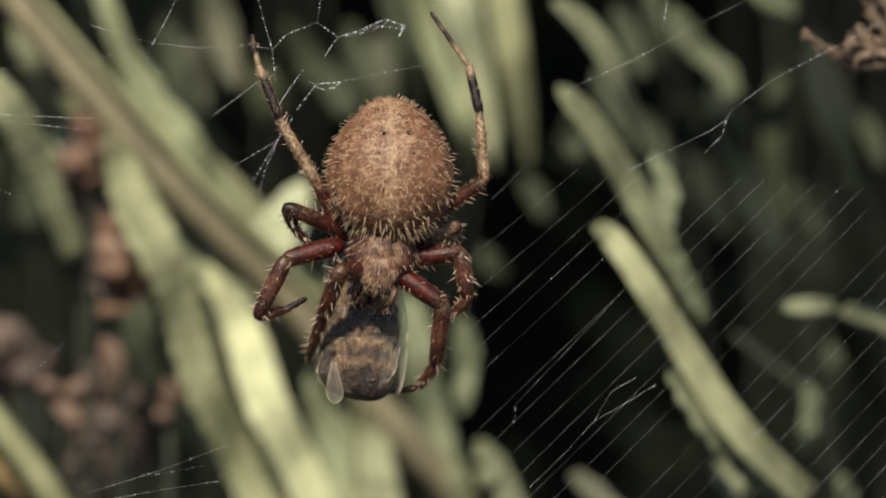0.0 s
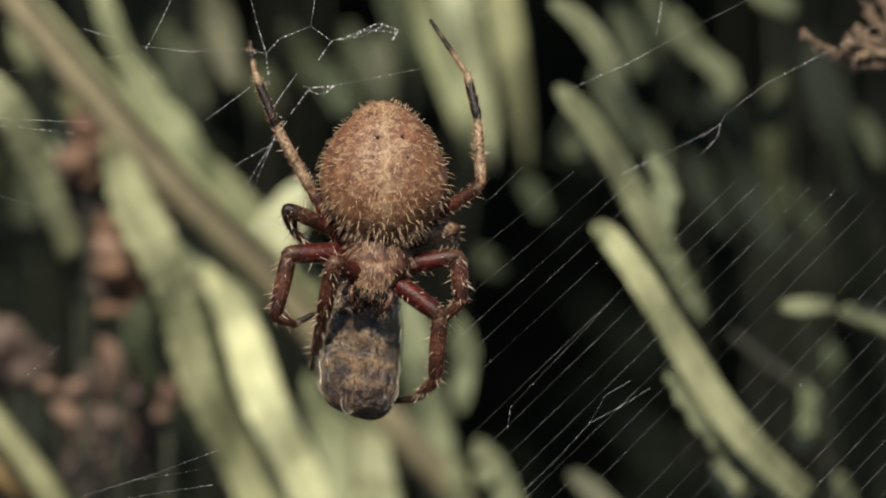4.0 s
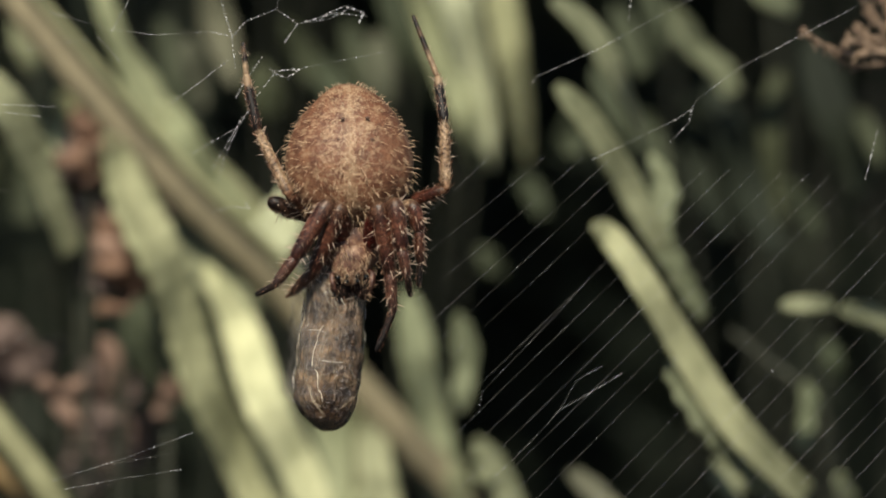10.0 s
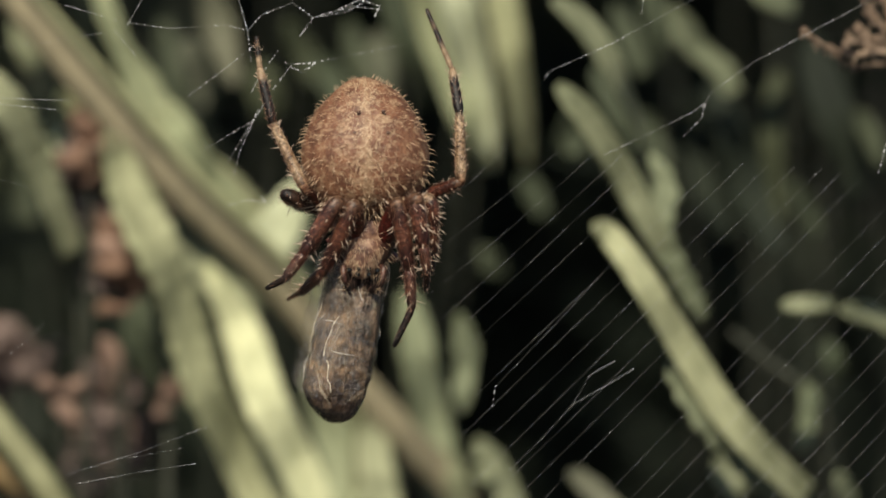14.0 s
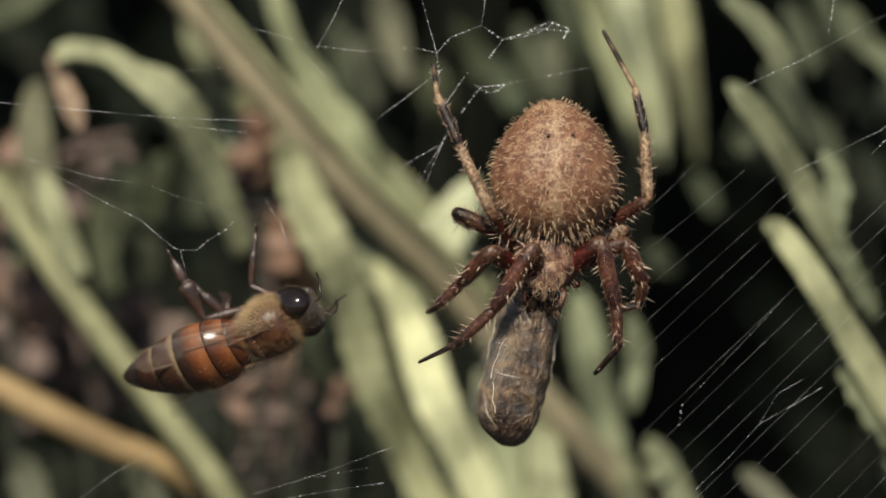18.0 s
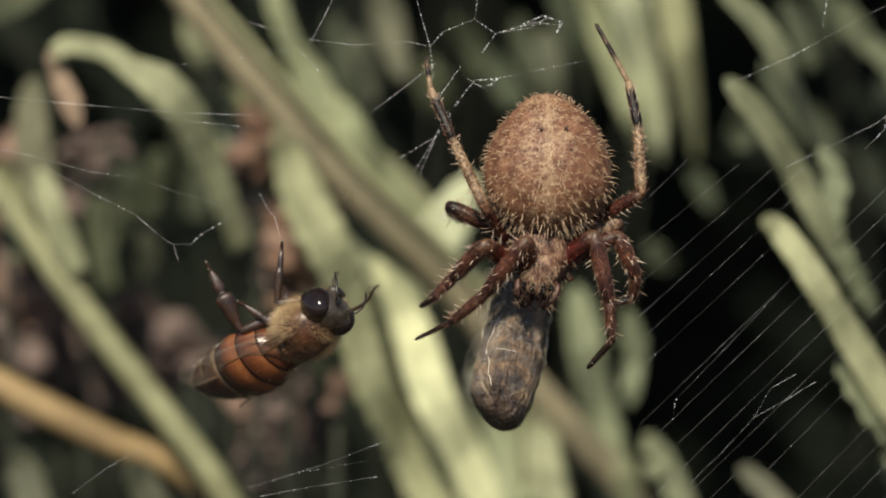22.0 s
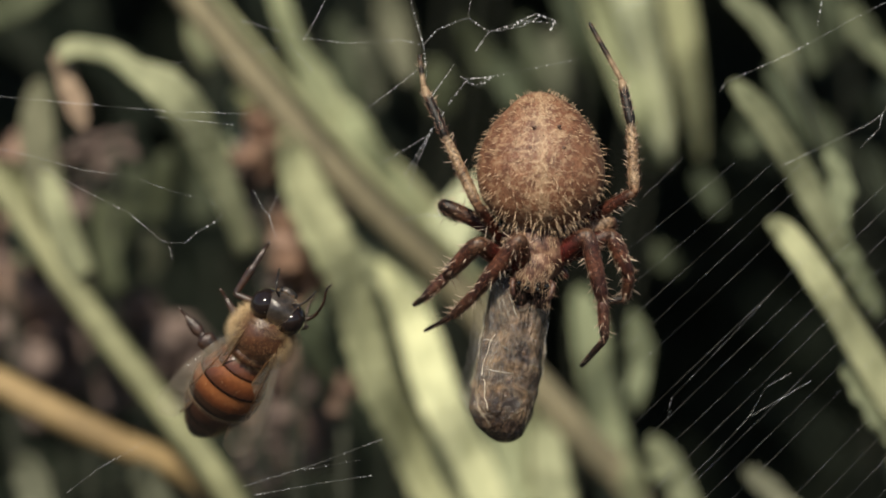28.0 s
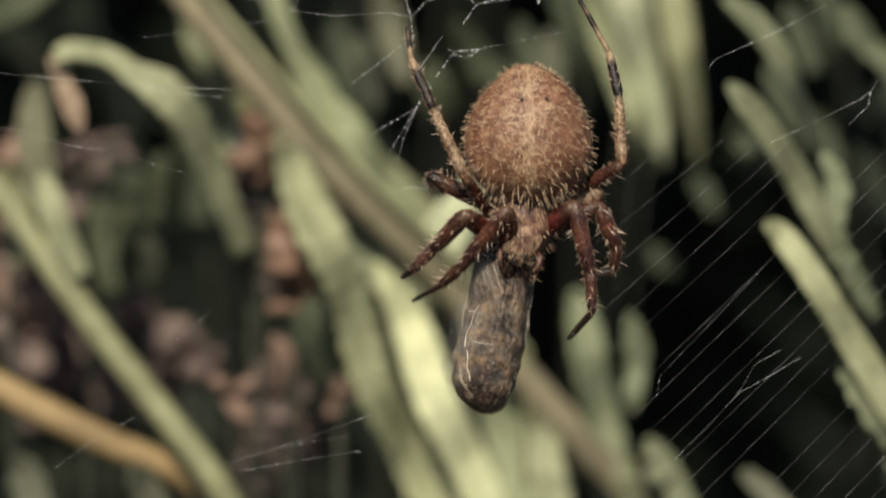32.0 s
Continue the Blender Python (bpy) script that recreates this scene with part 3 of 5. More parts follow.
for i, (u, v, d, size, n, mats) in enumerate((
        (462, 264, 47, 74, 30, (M_DRY_RED,)), (444, 336, 50, 72, 22, (M_DRY_SHADED,)), (506, 440, 50, 90, 34, (M_DRY_SHADED, M_DRY_RED, M_DRY)), (524, 540, 48, 60, 14, (M_DRY_RED, M_HUSK)),
        (414, 690, 50, 56, 12, (M_DRY,)), (512, 708, 52, 88, 16, (M_DRY_SHADED, M_DRY)), (604, 690, 50, 30, 5, (M_DRY,)), (598, 730, 50, 44, 7, (M_DRY,)),
        (545, 820, 66, 80, 14, (M_DRY_SHADED,)), (440, 800, 58, 60, 10, (M_DRY_SHADED,)), 
        (60, 560, 62, 120, 16, (M_DRY_SHADED, M_DRY)), (24, 440, 60, 90, 12, (M_DRY, M_DRY_SHADED)), (16, 280, 56, 60, 10, (M_DRY,)), (110, 660, 64, 120, 16, (M_DRY_SHADED,)),
        (250, 570, 62, 100, 16, (M_DRY_SHADED,)), (330, 650, 62, 90, 14, (M_DRY_SHADED,)), (230, 680, 66, 90, 12, (M_DRY_SHADED,)),
        (156, 262, 60, 50, 10, (M_DRY_SHADED,)), (196, 244, 56, 40, 6, (M_DRY_SHADED,)), (150, 316, 64, 60, 10, (M_DRY_SHADED,)))):
    dry_flower("reddish-brown dry lavender seed head" if M_DRY_RED in mats else "mauve withered lavender head, coloured darker for part shade" if mats[0] is M_DRY_SHADED else "brown withered lavender flower head", u, v, d, size, n // 4, mats, 40 + i, husks=n // 4 + 1)
dried = thing("dried_flower", "pale tan curled dry flower head on the lavender", "flower", Matrix(), "dried flowers")
for i, pts in enumerate(([(1726, 48, 12, 14), (1742, 66, 12, 20), (1772, 84, 13, 24), (1810, 96, 13, 26), (1850, 94, 13, 28), (1900, 90, 14, 28)],
                         [(1822, 46, 14, 14), (1836, 58, 14, 24), (1856, 70, 14, 26), (1900, 78, 15, 24)], [(1846, 2, 15, 22), (1854, 24, 15, 30), (1870, 44, 15, 30), (1910, 70, 16, 26)],
                         [(1800, 78, 12, 12), (1812, 72, 12, 20), (1840, 80, 13, 22), (1880, 92, 14, 20)], [(1786, 92, 14, 10), (1800, 112, 14, 14), (1830, 118, 15, 14), (1890, 110, 16, 18)],
                         [(1868, -30, 18, 24), (1880, 10, 18, 34), (1900, 60, 18, 30), (1930, 110, 20, 30)])):
    sp = spline(pts, 44)
    s = Shape()
    rf = random.Random(i)
    s.tube([at(u + rf.uniform(-2, 2), v + rf.uniform(-2, 2), d / 1000) for u, v, d, w in sp],
           [w / 2 * U * 0.5 * rf.uniform(0.6, 1.3) * (0.6 if k == 0 else 1) for k, (u, v, d, w) in enumerate(sp)], 9)
    for k in range(3, 44, 2):
        u, v, d, w = sp[k]
        c = at(u, v, d / 1000)
        way = (VIEW.to_3x3() @ Vector((rf.uniform(-1, 0.4), rf.uniform(-0.8, 0.5), rf.uniform(-1, 1)))).normalized()
        bend = Vector((rf.uniform(-1, 1), rf.uniform(-1, 1), rf.uniform(-1, 1)))
        ln = w * U * rf.uniform(0.45, 1.0)
        blade(s, [c + way * ln * x / 5 + bend * ln * 0.5 * (x / 5) ** 2 for x in range(6)], [w * U * 0.5 * math.sin(math.pi * (0.15 + 0.8 * x / 5)) for x in range(6)], bend, 0.4, pitch=0.0003, fold=0.6, thick=0.00008)
    part("petal", s, M_HUSK, dried)
s = Shape()
s.tube([at(1915, 80, 0.016), at(2000, 200, 0.03), at(2050, 900, 0.05), at(*to_ground(2050, 900, 50, 8)[:2], to_ground(2050, 900, 50, 8)[2] / 1000)], [0.0006, 0.0005, 0.0006, 0.0008], 8)
part("stem", s, M_STEM, dried)

# ---- orb web ----
M_SILK = silk_mat("silk_thread", 0.048, patch=((0.34, 0.3), (0.5, 0.9), (0.68, 2.4)))
M_SILK_THICK = silk_mat("silk_strand", 0.2, patch=((0.36, 0.12), (0.5, 0.6), (0.62, 1.6), (0.72, 4.0)))
M_BEAD = silk_mat("silk_bead", 0.8, patchy=False)
WEB_D = 2.0


def thread(parent, pts, r=0.000017, mat=M_SILK, d=WEB_D, beads=0, seed=0, name="thread"):
    """A silk thread through (u, v) points, with glue beads."""
    rnd = random.Random(seed)
    c = [at(p[0], p[1], (p[2] if len(p) > 2 else d) / 1000) for p in pts]
    r = r * 0.62 if mat is M_SILK_THICK else r * 0.9
    s = Shape()
    s.tube(c, [r] * len(c), 5)
    for i in range(beads):
        k = rnd.randrange(len(c) - 1)
        p = c[k].lerp(c[k + 1], rnd.random())
        q = rnd.uniform(1.4, 3.4) * r
        s.add([p + Vector(w) * q for w in ((1, 0, 0), (-1, 0, 0), (0, 1, 0), (0, -1, 0), (0, 0, 1), (0, 0, -1))],
              [(0, 2, 4), (2, 1, 4), (1, 3, 4), (3, 0, 4), (2, 0, 5), (1, 2, 5), (3, 1, 5), (0, 3, 5)], 1)
    return part(name, s, [mat, M_BEAD], parent)


web = thing("orb_web", "fine parallel silk threads of an orb web", "spider web")
rw = random.Random(5)
ends = [((1060, 388), (1186, 273)), ((1050, 465), (1275, 283)), ((1050, 533), (1345, 281)), ((1060, 585), (1390, 286)), ((1090, 612), (1435, 290))]
for i in range(1, 30):
    top = (1435 + 44 * i, 290 + 3.2 * i)
    low = 612 + 40 * min(i, 9) + 4 * i
    ends.append(((top[0] - (low - top[1]) / (0.93 + 0.008 * min(i, 14)), low), top))
for i, (p0, p1) in enumerate(ends):
    if i in (6, 14):
        continue
    gap, bow = rw.uniform(-5, 5), rw.uniform(-2, 6)
    pts = [(p0[0] + gap + (p1[0] - p0[0]) * k / 8, p0[1] + (p1[1] - p0[1]) * k / 8 + bow * math.sin(math.pi * k / 8)) for k in range(9)]
    thread(web, pts, rw.uniform(0.000012, 0.000018), beads=rw.randrange(0, 3), seed=i)
for i, pts in enumerate((
        [(1252, 156), (1262, 140), (1374, 90), (1494, 24), (1640, -50)],
        [(1360, 288), (1440, 250), (1514, 214), (1539, 197), (1549, 179), (1624, 124), (1730, 68), (1814, 24), (1880, -14)],
        [(1539, 197), (1534, 222), (1500, 256)],
        [(1190, 848), (1250, 790), (1304, 731), (1360, 700), (1414, 667)],
        [(1304, 731), (1334, 679), (1379, 654)],
        [(1160, 740), (1165, 700), (1300, 560), (1400, 450)],
        [(1872, 235), (1856, 300), (1850, 320)],
        [(1425, 40), (1435, -20)])):
    thread(web, pts, 0.000016 if i in (3, 4, 5) else 0.000022, M_SILK if i == 5 else M_SILK_THICK, beads=14, seed=60 + i)

tangle = thing("tangled_silk", "tangled silk threads above the spider", "spider web")
for i, (pts, r) in enumerate((
        ([(742, -30), (760, 40), (776, 95), (782, 150)], 0.000028),
        ([(776, 95), (800, 68), (855, 46), (892, 72), (960, 52), (1015, 58)], 0.000030),
        ([(855, 46), (862, 0), (866, -30)], 0.00002),
        ([(892, 72), (868, 106)], 0.00002),
        ([(930, 60), (975, 40), (1010, 52), (1000, 70)], 0.00003),
        ([(905, 70), (950, 62), (990, 40)], 0.00002),
        ([(840, 150), (870, 168), (900, 150), (1060, 118)], 0.00002),
        ([(820, 200), (850, 160), (868, 166)], 0.00002),
        ([(850, 155), (895, 152), (875, 170)], 0.000028),
        ([(782, 205), (795, 180), (830, 130)], 0.00002),
        ([(670, 212), (720, 175), (790, 120)], 0.000018),
        ([(795, 235), (785, 255), (740, 330)], 0.000022),
        ([(785, 255), (700, 305)], 0.000018), ([(788, 252), (762, 310), (752, 350)], 0.000016),
        ([(790, 250), (812, 215), (800, 205)], 0.000022),
        ([(740, 405), (775, 395), (808, 398), (800, 388)], 0.000018),
        ([(560, 95), (590, 40), (618, -20)], 0.000018),
        ([(455, 52), (560, 82), (640, 92), (738, 86), (776, 95)], 0.00002),
        ([(300, 130), (420, 118), (520, 100)], 0.000014), ([(540, 95), (580, 140)], 0.000016),
        ([(300, 222), (380, 230), (440, 236)], 0.000018),
        ([(1105, 40), (1160, 22), (1170, 18)], 0.000012))):
    thread(tangle, pts, r, M_SILK_THICK, beads=20, seed=90 + i)

snare = thing("snare_threads", "loose web threads with a forked strand beside the bee", "spider web")
for i, (pts, r) in enumerate((
        ([(-40, 175), (120, 190), (300, 205), (440, 210)], 0.000022),
        ([(-40, 262), (60, 285), (150, 310), (230, 320)], 0.000018),
        ([(230, 318), (300, 345), (365, 362)], 0.000014),
        ([(120, 880), (180, 835), (260, 790)], 0.000014), ([(430, 870), (560, 830), (680, 785)], 0.00002),
        ([(450, 885), (560, 865), (660, 850)], 0.00002), ([(540, 840), (640, 822)], 0.000012),
        ([(335, 655), (365, 630), (395, 600)], 0.000014))):
    thread(snare, pts, r, M_SILK_THICK if i < 6 else M_SILK, beads=9, seed=150 + i)

torn = thing("torn_threads", "torn forked web threads dragged in by the bee", "spider web")
for i, (pts, r) in enumerate((([(450, 345), (470, 382), (478, 388), (490, 430)], 0.000018), ([(478, 388), (495, 350)], 0.000014),
                              ([(70, 300), (150, 345), (230, 385), (285, 432), (300, 438), (330, 438)], 0.000022), ([(330, 438), (350, 420), (385, 400)], 0.000026),
                              ([(385, 400), (400, 380), (360, 360)], 0.000012), ([(300, 438), (308, 470)], 0.000016))):
    thread(torn, pts, r, M_SILK_THICK, beads=12, seed=190 + i)

# ---- spider ----
P = U  # one drawing unit in metres
M_ABD, nt, bs = shader("spider_abdomen")
sep = nt.nodes.new("ShaderNodeSeparateXYZ")
nt.links.new(nt.nodes.new("ShaderNodeTexCoord").outputs["Object"], sep.inputs[0])
mot = ramp(nt, noise_at(nt, 900, 5), ((0.30, (0.072, 0.025, 0.0115)), (0.52, (0.148, 0.060, 0.029)), (0.72, (0.235, 0.112, 0.057))))
ab = nt.nodes.new("ShaderNodeMath")
ab.operation = "ABSOLUTE"
nt.links.new(sep.outputs[0], ab.inputs[0])
wob = nt.nodes.new("ShaderNodeMath")
wob.operation, wob.inputs[1].default_value = "MULTIPLY_ADD", 0.0018
nt.links.new(noise_at(nt, 1100, 3), wob.inputs[0])
nt.links.new(ab.outputs[0], wob.inputs[2])
sc = nt.nodes.new("ShaderNodeMath")
sc.operation, sc.inputs[1].default_value = "MULTIPLY", 300.0
nt.links.new(wob.outputs[0], sc.inputs[0])
band = ramp(nt, sc.outputs[0], ((0.26, (0.75, 0.75, 0.75)), (0.42, (0, 0, 0))))
mot = blend(nt, band, mot, (0.30, 0.192, 0.108))
fleck = ramp(nt, noise_at(nt, 1500, 4, stretch=(0.6, 1, 1.5)), ((0.52, (0, 0, 0)), (0.60, (0.75, 0.75, 0.75))))
mot = blend(nt, fleck, mot, (0.30, 0.187, 0.108))
worm = ramp(nt, noise_at(nt, 2100, 3, stretch=(1.0, 1, 0.8)), ((0.46, (0, 0, 0)), (0.495, (0.9, 0.9, 0.9)), (0.53, (0, 0, 0))))
mid = ramp(nt, sc.outputs[0], ((0.45, (0.9, 0.9, 0.9)), (1.0, (0.15, 0.15, 0.15))))
mot = blend(nt, blend(nt, 1.0, worm, mid, "MULTIPLY"), mot, (0.46, 0.34, 0.21))
nt.links.new(blend(nt, 0.6, mot, ramp(nt, noise_at(nt, 7000, 3), ((0.3, (0.5, 0.5, 0.5)), (0.7, (1.2, 1.2, 1.2)))), "MULTIPLY"), bs.inputs["Base Color"])
bs.inputs["Roughness"].default_value = 0.55
relief(nt, bs, noise_at(nt, 4200, 5), 0.75, 0.00012)

M_CARA, nt, bs = shader("spider_carapace")
sep = nt.nodes.new("ShaderNodeSeparateXYZ")
nt.links.new(nt.nodes.new("ShaderNodeTexCoord").outputs["Object"], sep.inputs[0])
ab = nt.nodes.new("ShaderNodeMath")
ab.operation = "ABSOLUTE"
nt.links.new(sep.outputs[0], ab.inputs[0])
wob = nt.nodes.new("ShaderNodeMath")
wob.operation, wob.inputs[1].default_value = "MULTIPLY_ADD", 0.0016
nt.links.new(noise_at(nt, 1500, 4), wob.inputs[0])
nt.links.new(ab.outputs[0], wob.inputs[2])
sc = nt.nodes.new("ShaderNodeMath")
sc.operation, sc.inputs[1].default_value = "MULTIPLY", 300.0
nt.links.new(wob.outputs[0], sc.inputs[0])
cen = ramp(nt, noise_at(nt, 1500, 5), ((0.36, (0.045, 0.016, 0.010)), (0.5, (0.12, 0.056, 0.034)), (0.64, (0.25, 0.15, 0.09))))
edge = ramp(nt, noise_at(nt, 1500, 4), ((0.36, (0.016, 0.004, 0.003)), (0.64, (0.075, 0.021, 0.013))))
nt.links.new(blend(nt, ramp(nt, sc.outputs[0], ((0.55, (0, 0, 0)), (0.9, (1, 1, 1)))), cen, edge), bs.inputs["Base Color"])
bs.inputs["Roughness"].default_value = 0.55
relief(nt, bs, noise_at(nt, 4500, 4), 0.7, 0.0001)
M_HAIR = plain("pale_hair", (0.45, 0.315, 0.20), 0.4)
M_SPINE = plain("pale_spine", (0.55, 0.43, 0.33), 0.45)
M_LEG_HAIR = plain("red_brown_hair", (0.22, 0.105, 0.062), 0.35)
M_DARK = mottled("dark_mouthparts", ((0.35, (0.006, 0.004, 0.003)), (0.65, (0.022, 0.011, 0.008))), 2600, 0.75, bump=0.8, spec=0.15)
RED, BROWN, PALE, BLACK = (0.068, 0.008, 0.006), (0.034, 0.0105, 0.0068), (0.25, 0.178, 0.112), (0.007, 0.005, 0.0045)
M_FEMUR = banded("femur_red", ((0.0, RED), (0.62, (0.05, 0.007, 0.005)), (0.8, BROWN), (1.0, (0.10, 0.055, 0.032))), 0.4)
M_TIBIA = banded("tibia_brown", ((0.0, (0.10, 0.055, 0.032)), (0.2, BROWN), (0.45, (0.105, 0.040, 0.024)), (0.7, (0.03, 0.009, 0.006)), (1.0, BROWN)), 0.38, spec=0.45)
M_META = banded("metatarsus_brown", ((0.0, BROWN), (0.4, (0.075, 0.03, 0.018)), (0.8, (0.022, 0.009, 0.006)), (1.0, (0.012, 0.008, 0.006))), 0.4, spec=0.45)
M_TARS = banded("tarsus_dark", ((0.0, (0.022, 0.012, 0.008)), (0.5, BLACK), (1.0, BLACK)), 0.45)
M_FEMUR3 = banded("pale_tipped_femur", ((0.0, RED), (0.4, BROWN), (0.66, (0.17, 0.11, 0.07)), (1.0, (0.20, 0.135, 0.085))), 0.45)
M_FEMUR_DARK = banded("dark_tipped_femur", ((0.0, RED), (0.45, BROWN), (0.7, (0.065, 0.032, 0.02)), (0.9, BLACK), (1.0, BLACK)), 0.4)
M_FEMUR4 = banded("hind_femur", ((0.0, RED), (0.5, (0.062, 0.019, 0.011)), (0.8, BROWN), (1.0, (0.12, 0.07, 0.042))), 0.4)
M_TIBIA4 = banded("hind_tibia", ((0.0, (0.10, 0.04, 0.02)), (0.2, PALE), (0.45, (0.17, 0.11, 0.065)), (0.86, PALE), (0.95, BLACK), (1.0, BLACK)), 0.45, patchy=0.95)
M_META4 = banded("hind_metatarsus", ((0.0, BLACK), (0.68, BLACK), (0.8, PALE), (1.0, PALE)), 0.45, patchy=0.5)
M_TARS4 = banded("hind_tarsus", ((0.0, PALE), (0.34, PALE), (0.46, BLACK), (0.62, BLACK), (0.72, (0.14, 0.09, 0.055)), (0.84, BLACK), (1.0, BLACK)), 0.45, patchy=0.5)

spider = thing("spider", "hairy brown orb-weaver spider hanging head down in its web", "spider", VIEW @ Matrix.Translation(loc(990, 295)))


s = Shape()
s.egg(Matrix(), (112 * P, 96 * P, 124 * P), 26, 34, 0, lambda h: 1.0 - 0.25 * max(0, h) ** 1.2 + 0.17 * max(0, -h), 0.03, 2.0)
abdomen = part("abdomen", s, M_ABD, spider, "domed brown abdomen with a pale midline")


def abdomen_point(a, h):
    gg = math.sqrt(max(0, 1 - h * h)) * (1.0 - 0.25 * max(0, h) ** 1.2 + 0.17 * max(0, -h))
    p = Vector((113 * P * gg * math.cos(a), 96 * P * gg * math.sin(a), 126 * P * h))
    return p, Vector((p.x / 113 ** 2, p.y / 96 ** 2, p.z / 126 ** 2)).normalized()


hairs, rh = Shape(), random.Random(3)
for i in range(3000):
    a, h = rh.uniform(0, 2 * math.pi), rh.uniform(-0.99, 0.99)
    if rh.random() > 0.23 + 0.16 * max(0.0, -h) ** 2:
        continue
    p, n = abdomen_point(a, h)
    flow = Vector((0.5 * math.cos(a), 0, -0.2 - 0.5 * (h < -0.3) + 0.5 * (h > 0.8)))
    way = n * 0.55 + flow * 0.8 + Vector((rh.uniform(-0.5, 0.5), rh.uniform(-0.4, 0.1), rh.uniform(-0.5, 0.5)))
    hairs.spike(p * 0.985, way, rh.uniform(10, 20) * P * (1.3 if h < -0.6 else 0.75 if h > 0.2 else 1), rh.uniform(0.45, 0.8) * P, 0, (rh.uniform(-0.2, 0.2), 0.1, -0.2))
for i in range(60):
    a, h = rh.uniform(math.pi, 2 * math.pi), rh.uniform(-0.99, -0.86)
    p, n = abdomen_point(a, h)
    hairs.spike(p * 0.98, Vector((p.x * 340 + rh.uniform(-0.2, 0.2), -0.5 + rh.uniform(-0.4, 0.2), -1 + rh.uniform(-0.2, 0.3))), rh.uniform(16, 30) * P, rh.uniform(0.6, 0.9) * P, 0, (0, -0.15, -0.1))
hair = part("hair", hairs, M_HAIR, abdomen, "short pale bristles")
tagged(hair, kind="stuff")
M_PIT = plain("dark_pit", (0.075, 0.036, 0.022))
for x, z in ((-20, 22), (38, 22), (-28, -22), (40, -24), (-14, 58), (30, 60)):
    s = Shape()
    y = -96 * math.sqrt(max(0, 1 - (x / 113) ** 2 - (z / 126) ** 2)) * 0.97
    s.egg(Matrix.Translation((x * P, y * P, z * P)), (4.0 * P, 2.2 * P, 2.8 * P), 6, 8)
    part("pit", s, M_PIT, abdomen, "small dark pit")

# head end, hinged at the waist; z runs from the waist to the jaws
s = Shape()
s.egg(Matrix.Translation((0, 0, 70 * P)), (52 * P, 40 * P, 74 * P), 20, 24, 0, lambda h: 1.0 - 0.30 * max(0, h) - 0.05 * max(0, -h), 0.12, 5.0)
s.egg(Matrix.Translation((0, -20 * P, 98 * P)), (32 * P, 22 * P, 46 * P), 14, 18, 0, None, 0.14, 7.0)
head_end = part("cephalothorax", s, M_CARA, spider, "hairy tan head and thorax")
M_COXA = mottled("dark_red_hip", ((0.36, (0.016, 0.0035, 0.003)), (0.6, (0.07, 0.014, 0.009))), 1400, 0.45)
for sx in (-1, 1):
    for z, tilt in ((22, 130), (48, 110), (76, 85), (100, 60)):
        s = Shape()
        s.egg(Matrix.Translation((sx * 38 * P, 16 * P, z * P)) @ pose(0, 0, 0, 0, sx * tilt, 0), (12 * P, 13 * P, 21 * P), 10, 12, 0, None, 0.1, z)
        part("hip", s, M_COXA, head_end, "dark red hip joint")
s = Shape()
for i in range(240):
    a, h = rh.uniform(0, 2 * math.pi), rh.uniform(-0.9, 0.95)
    gg = math.sqrt(1 - h * h) * (1.0 - 0.30 * max(0, h))
    p = Vector((54 * P * gg * math.cos(a), 42 * P * gg * math.sin(a), (70 + 74 * h) * P))
    if abs(p.x) < 30 * P and p.y < 0 and p.z > 60 * P:
        p.y -= 20 * P
    s.spike(p, Vector((p.x * 0.6, -0.6 * abs(p.y) - 10 * P, 30 * P)) + Vector((rh.uniform(-20, 20), rh.uniform(-15, 15), rh.uniform(-20, 25))) * P,
            rh.uniform(10, 22) * P, rh.uniform(0.35, 0.65) * P)
for i in range(300):
    x, z = rh.uniform(-30, 30), rh.uniform(40, 138)
    y = -20 - 21 * math.sqrt(max(0.0, 1 - (x / 33) ** 2 - ((z - 98) / 48) ** 2)) if abs(z - 98) < 46 else -34
    s.spike(Vector((x, y - 1, z)) * P, (rh.uniform(-0.6, 0.6) - x * 0.008, rh.uniform(-0.35, 0.0), 1), rh.uniform(7, 17) * P, rh.uniform(0.3, 0.55) * P)
for i in range(26):
    s.spike((rh.uniform(-30, 30) * P, rh.uniform(-40, -26) * P, rh.uniform(124, 142) * P), (rh.uniform(-0.5, 0.5), rh.uniform(-0.4, 0.5), 1), rh.uniform(8, 22) * P, rh.uniform(0.3, 0.5) * P)
for sx in (-1, 1):
    for i in range(40):
        a, b = rh.uniform(0, 6.28), rh.uniform(-0.6, 1)
        c = math.sqrt(1 - b * b)
        s.spike(Vector((sx * 15 + 17 * c * math.cos(a), -4 + 18 * c * math.sin(a), 142 + 32 * b)) * P, (math.cos(a) * 0.6, math.sin(a) * 0.6, 0.8), rh.uniform(7, 15) * P, 0.35 * P, 1)
    for i in range(34):
        z = rh.uniform(120, 172)
        x = sx * (31 if z < 150 else 25) + rh.uniform(-5, 5)
        s.spike((x * P, rh.uniform(-40, -30) * P, z * P), (sx * rh.uniform(-0.5, 1), rh.uniform(-0.8, 0.3), rh.uniform(-0.2, 0.8)), rh.uniform(6, 15) * P, 0.4 * P, i % 2)
tagged(part("hair", s, [M_HAIR, M_CARA], head_end, "pale bristles"), kind="stuff")
for sx in (-1, 1):
    s = Shape()
    s.egg(Matrix.Translation((sx * 15 * P, -4 * P, 142 * P)) @ pose(0, 0, 0, 8, sx * 7, 0), (17 * P, 18 * P, 32 * P), 12, 14, 0, None, 0.12, sx * 3.0)
    part("jaw", s, M_DARK, head_end, "dark bristly jaw")
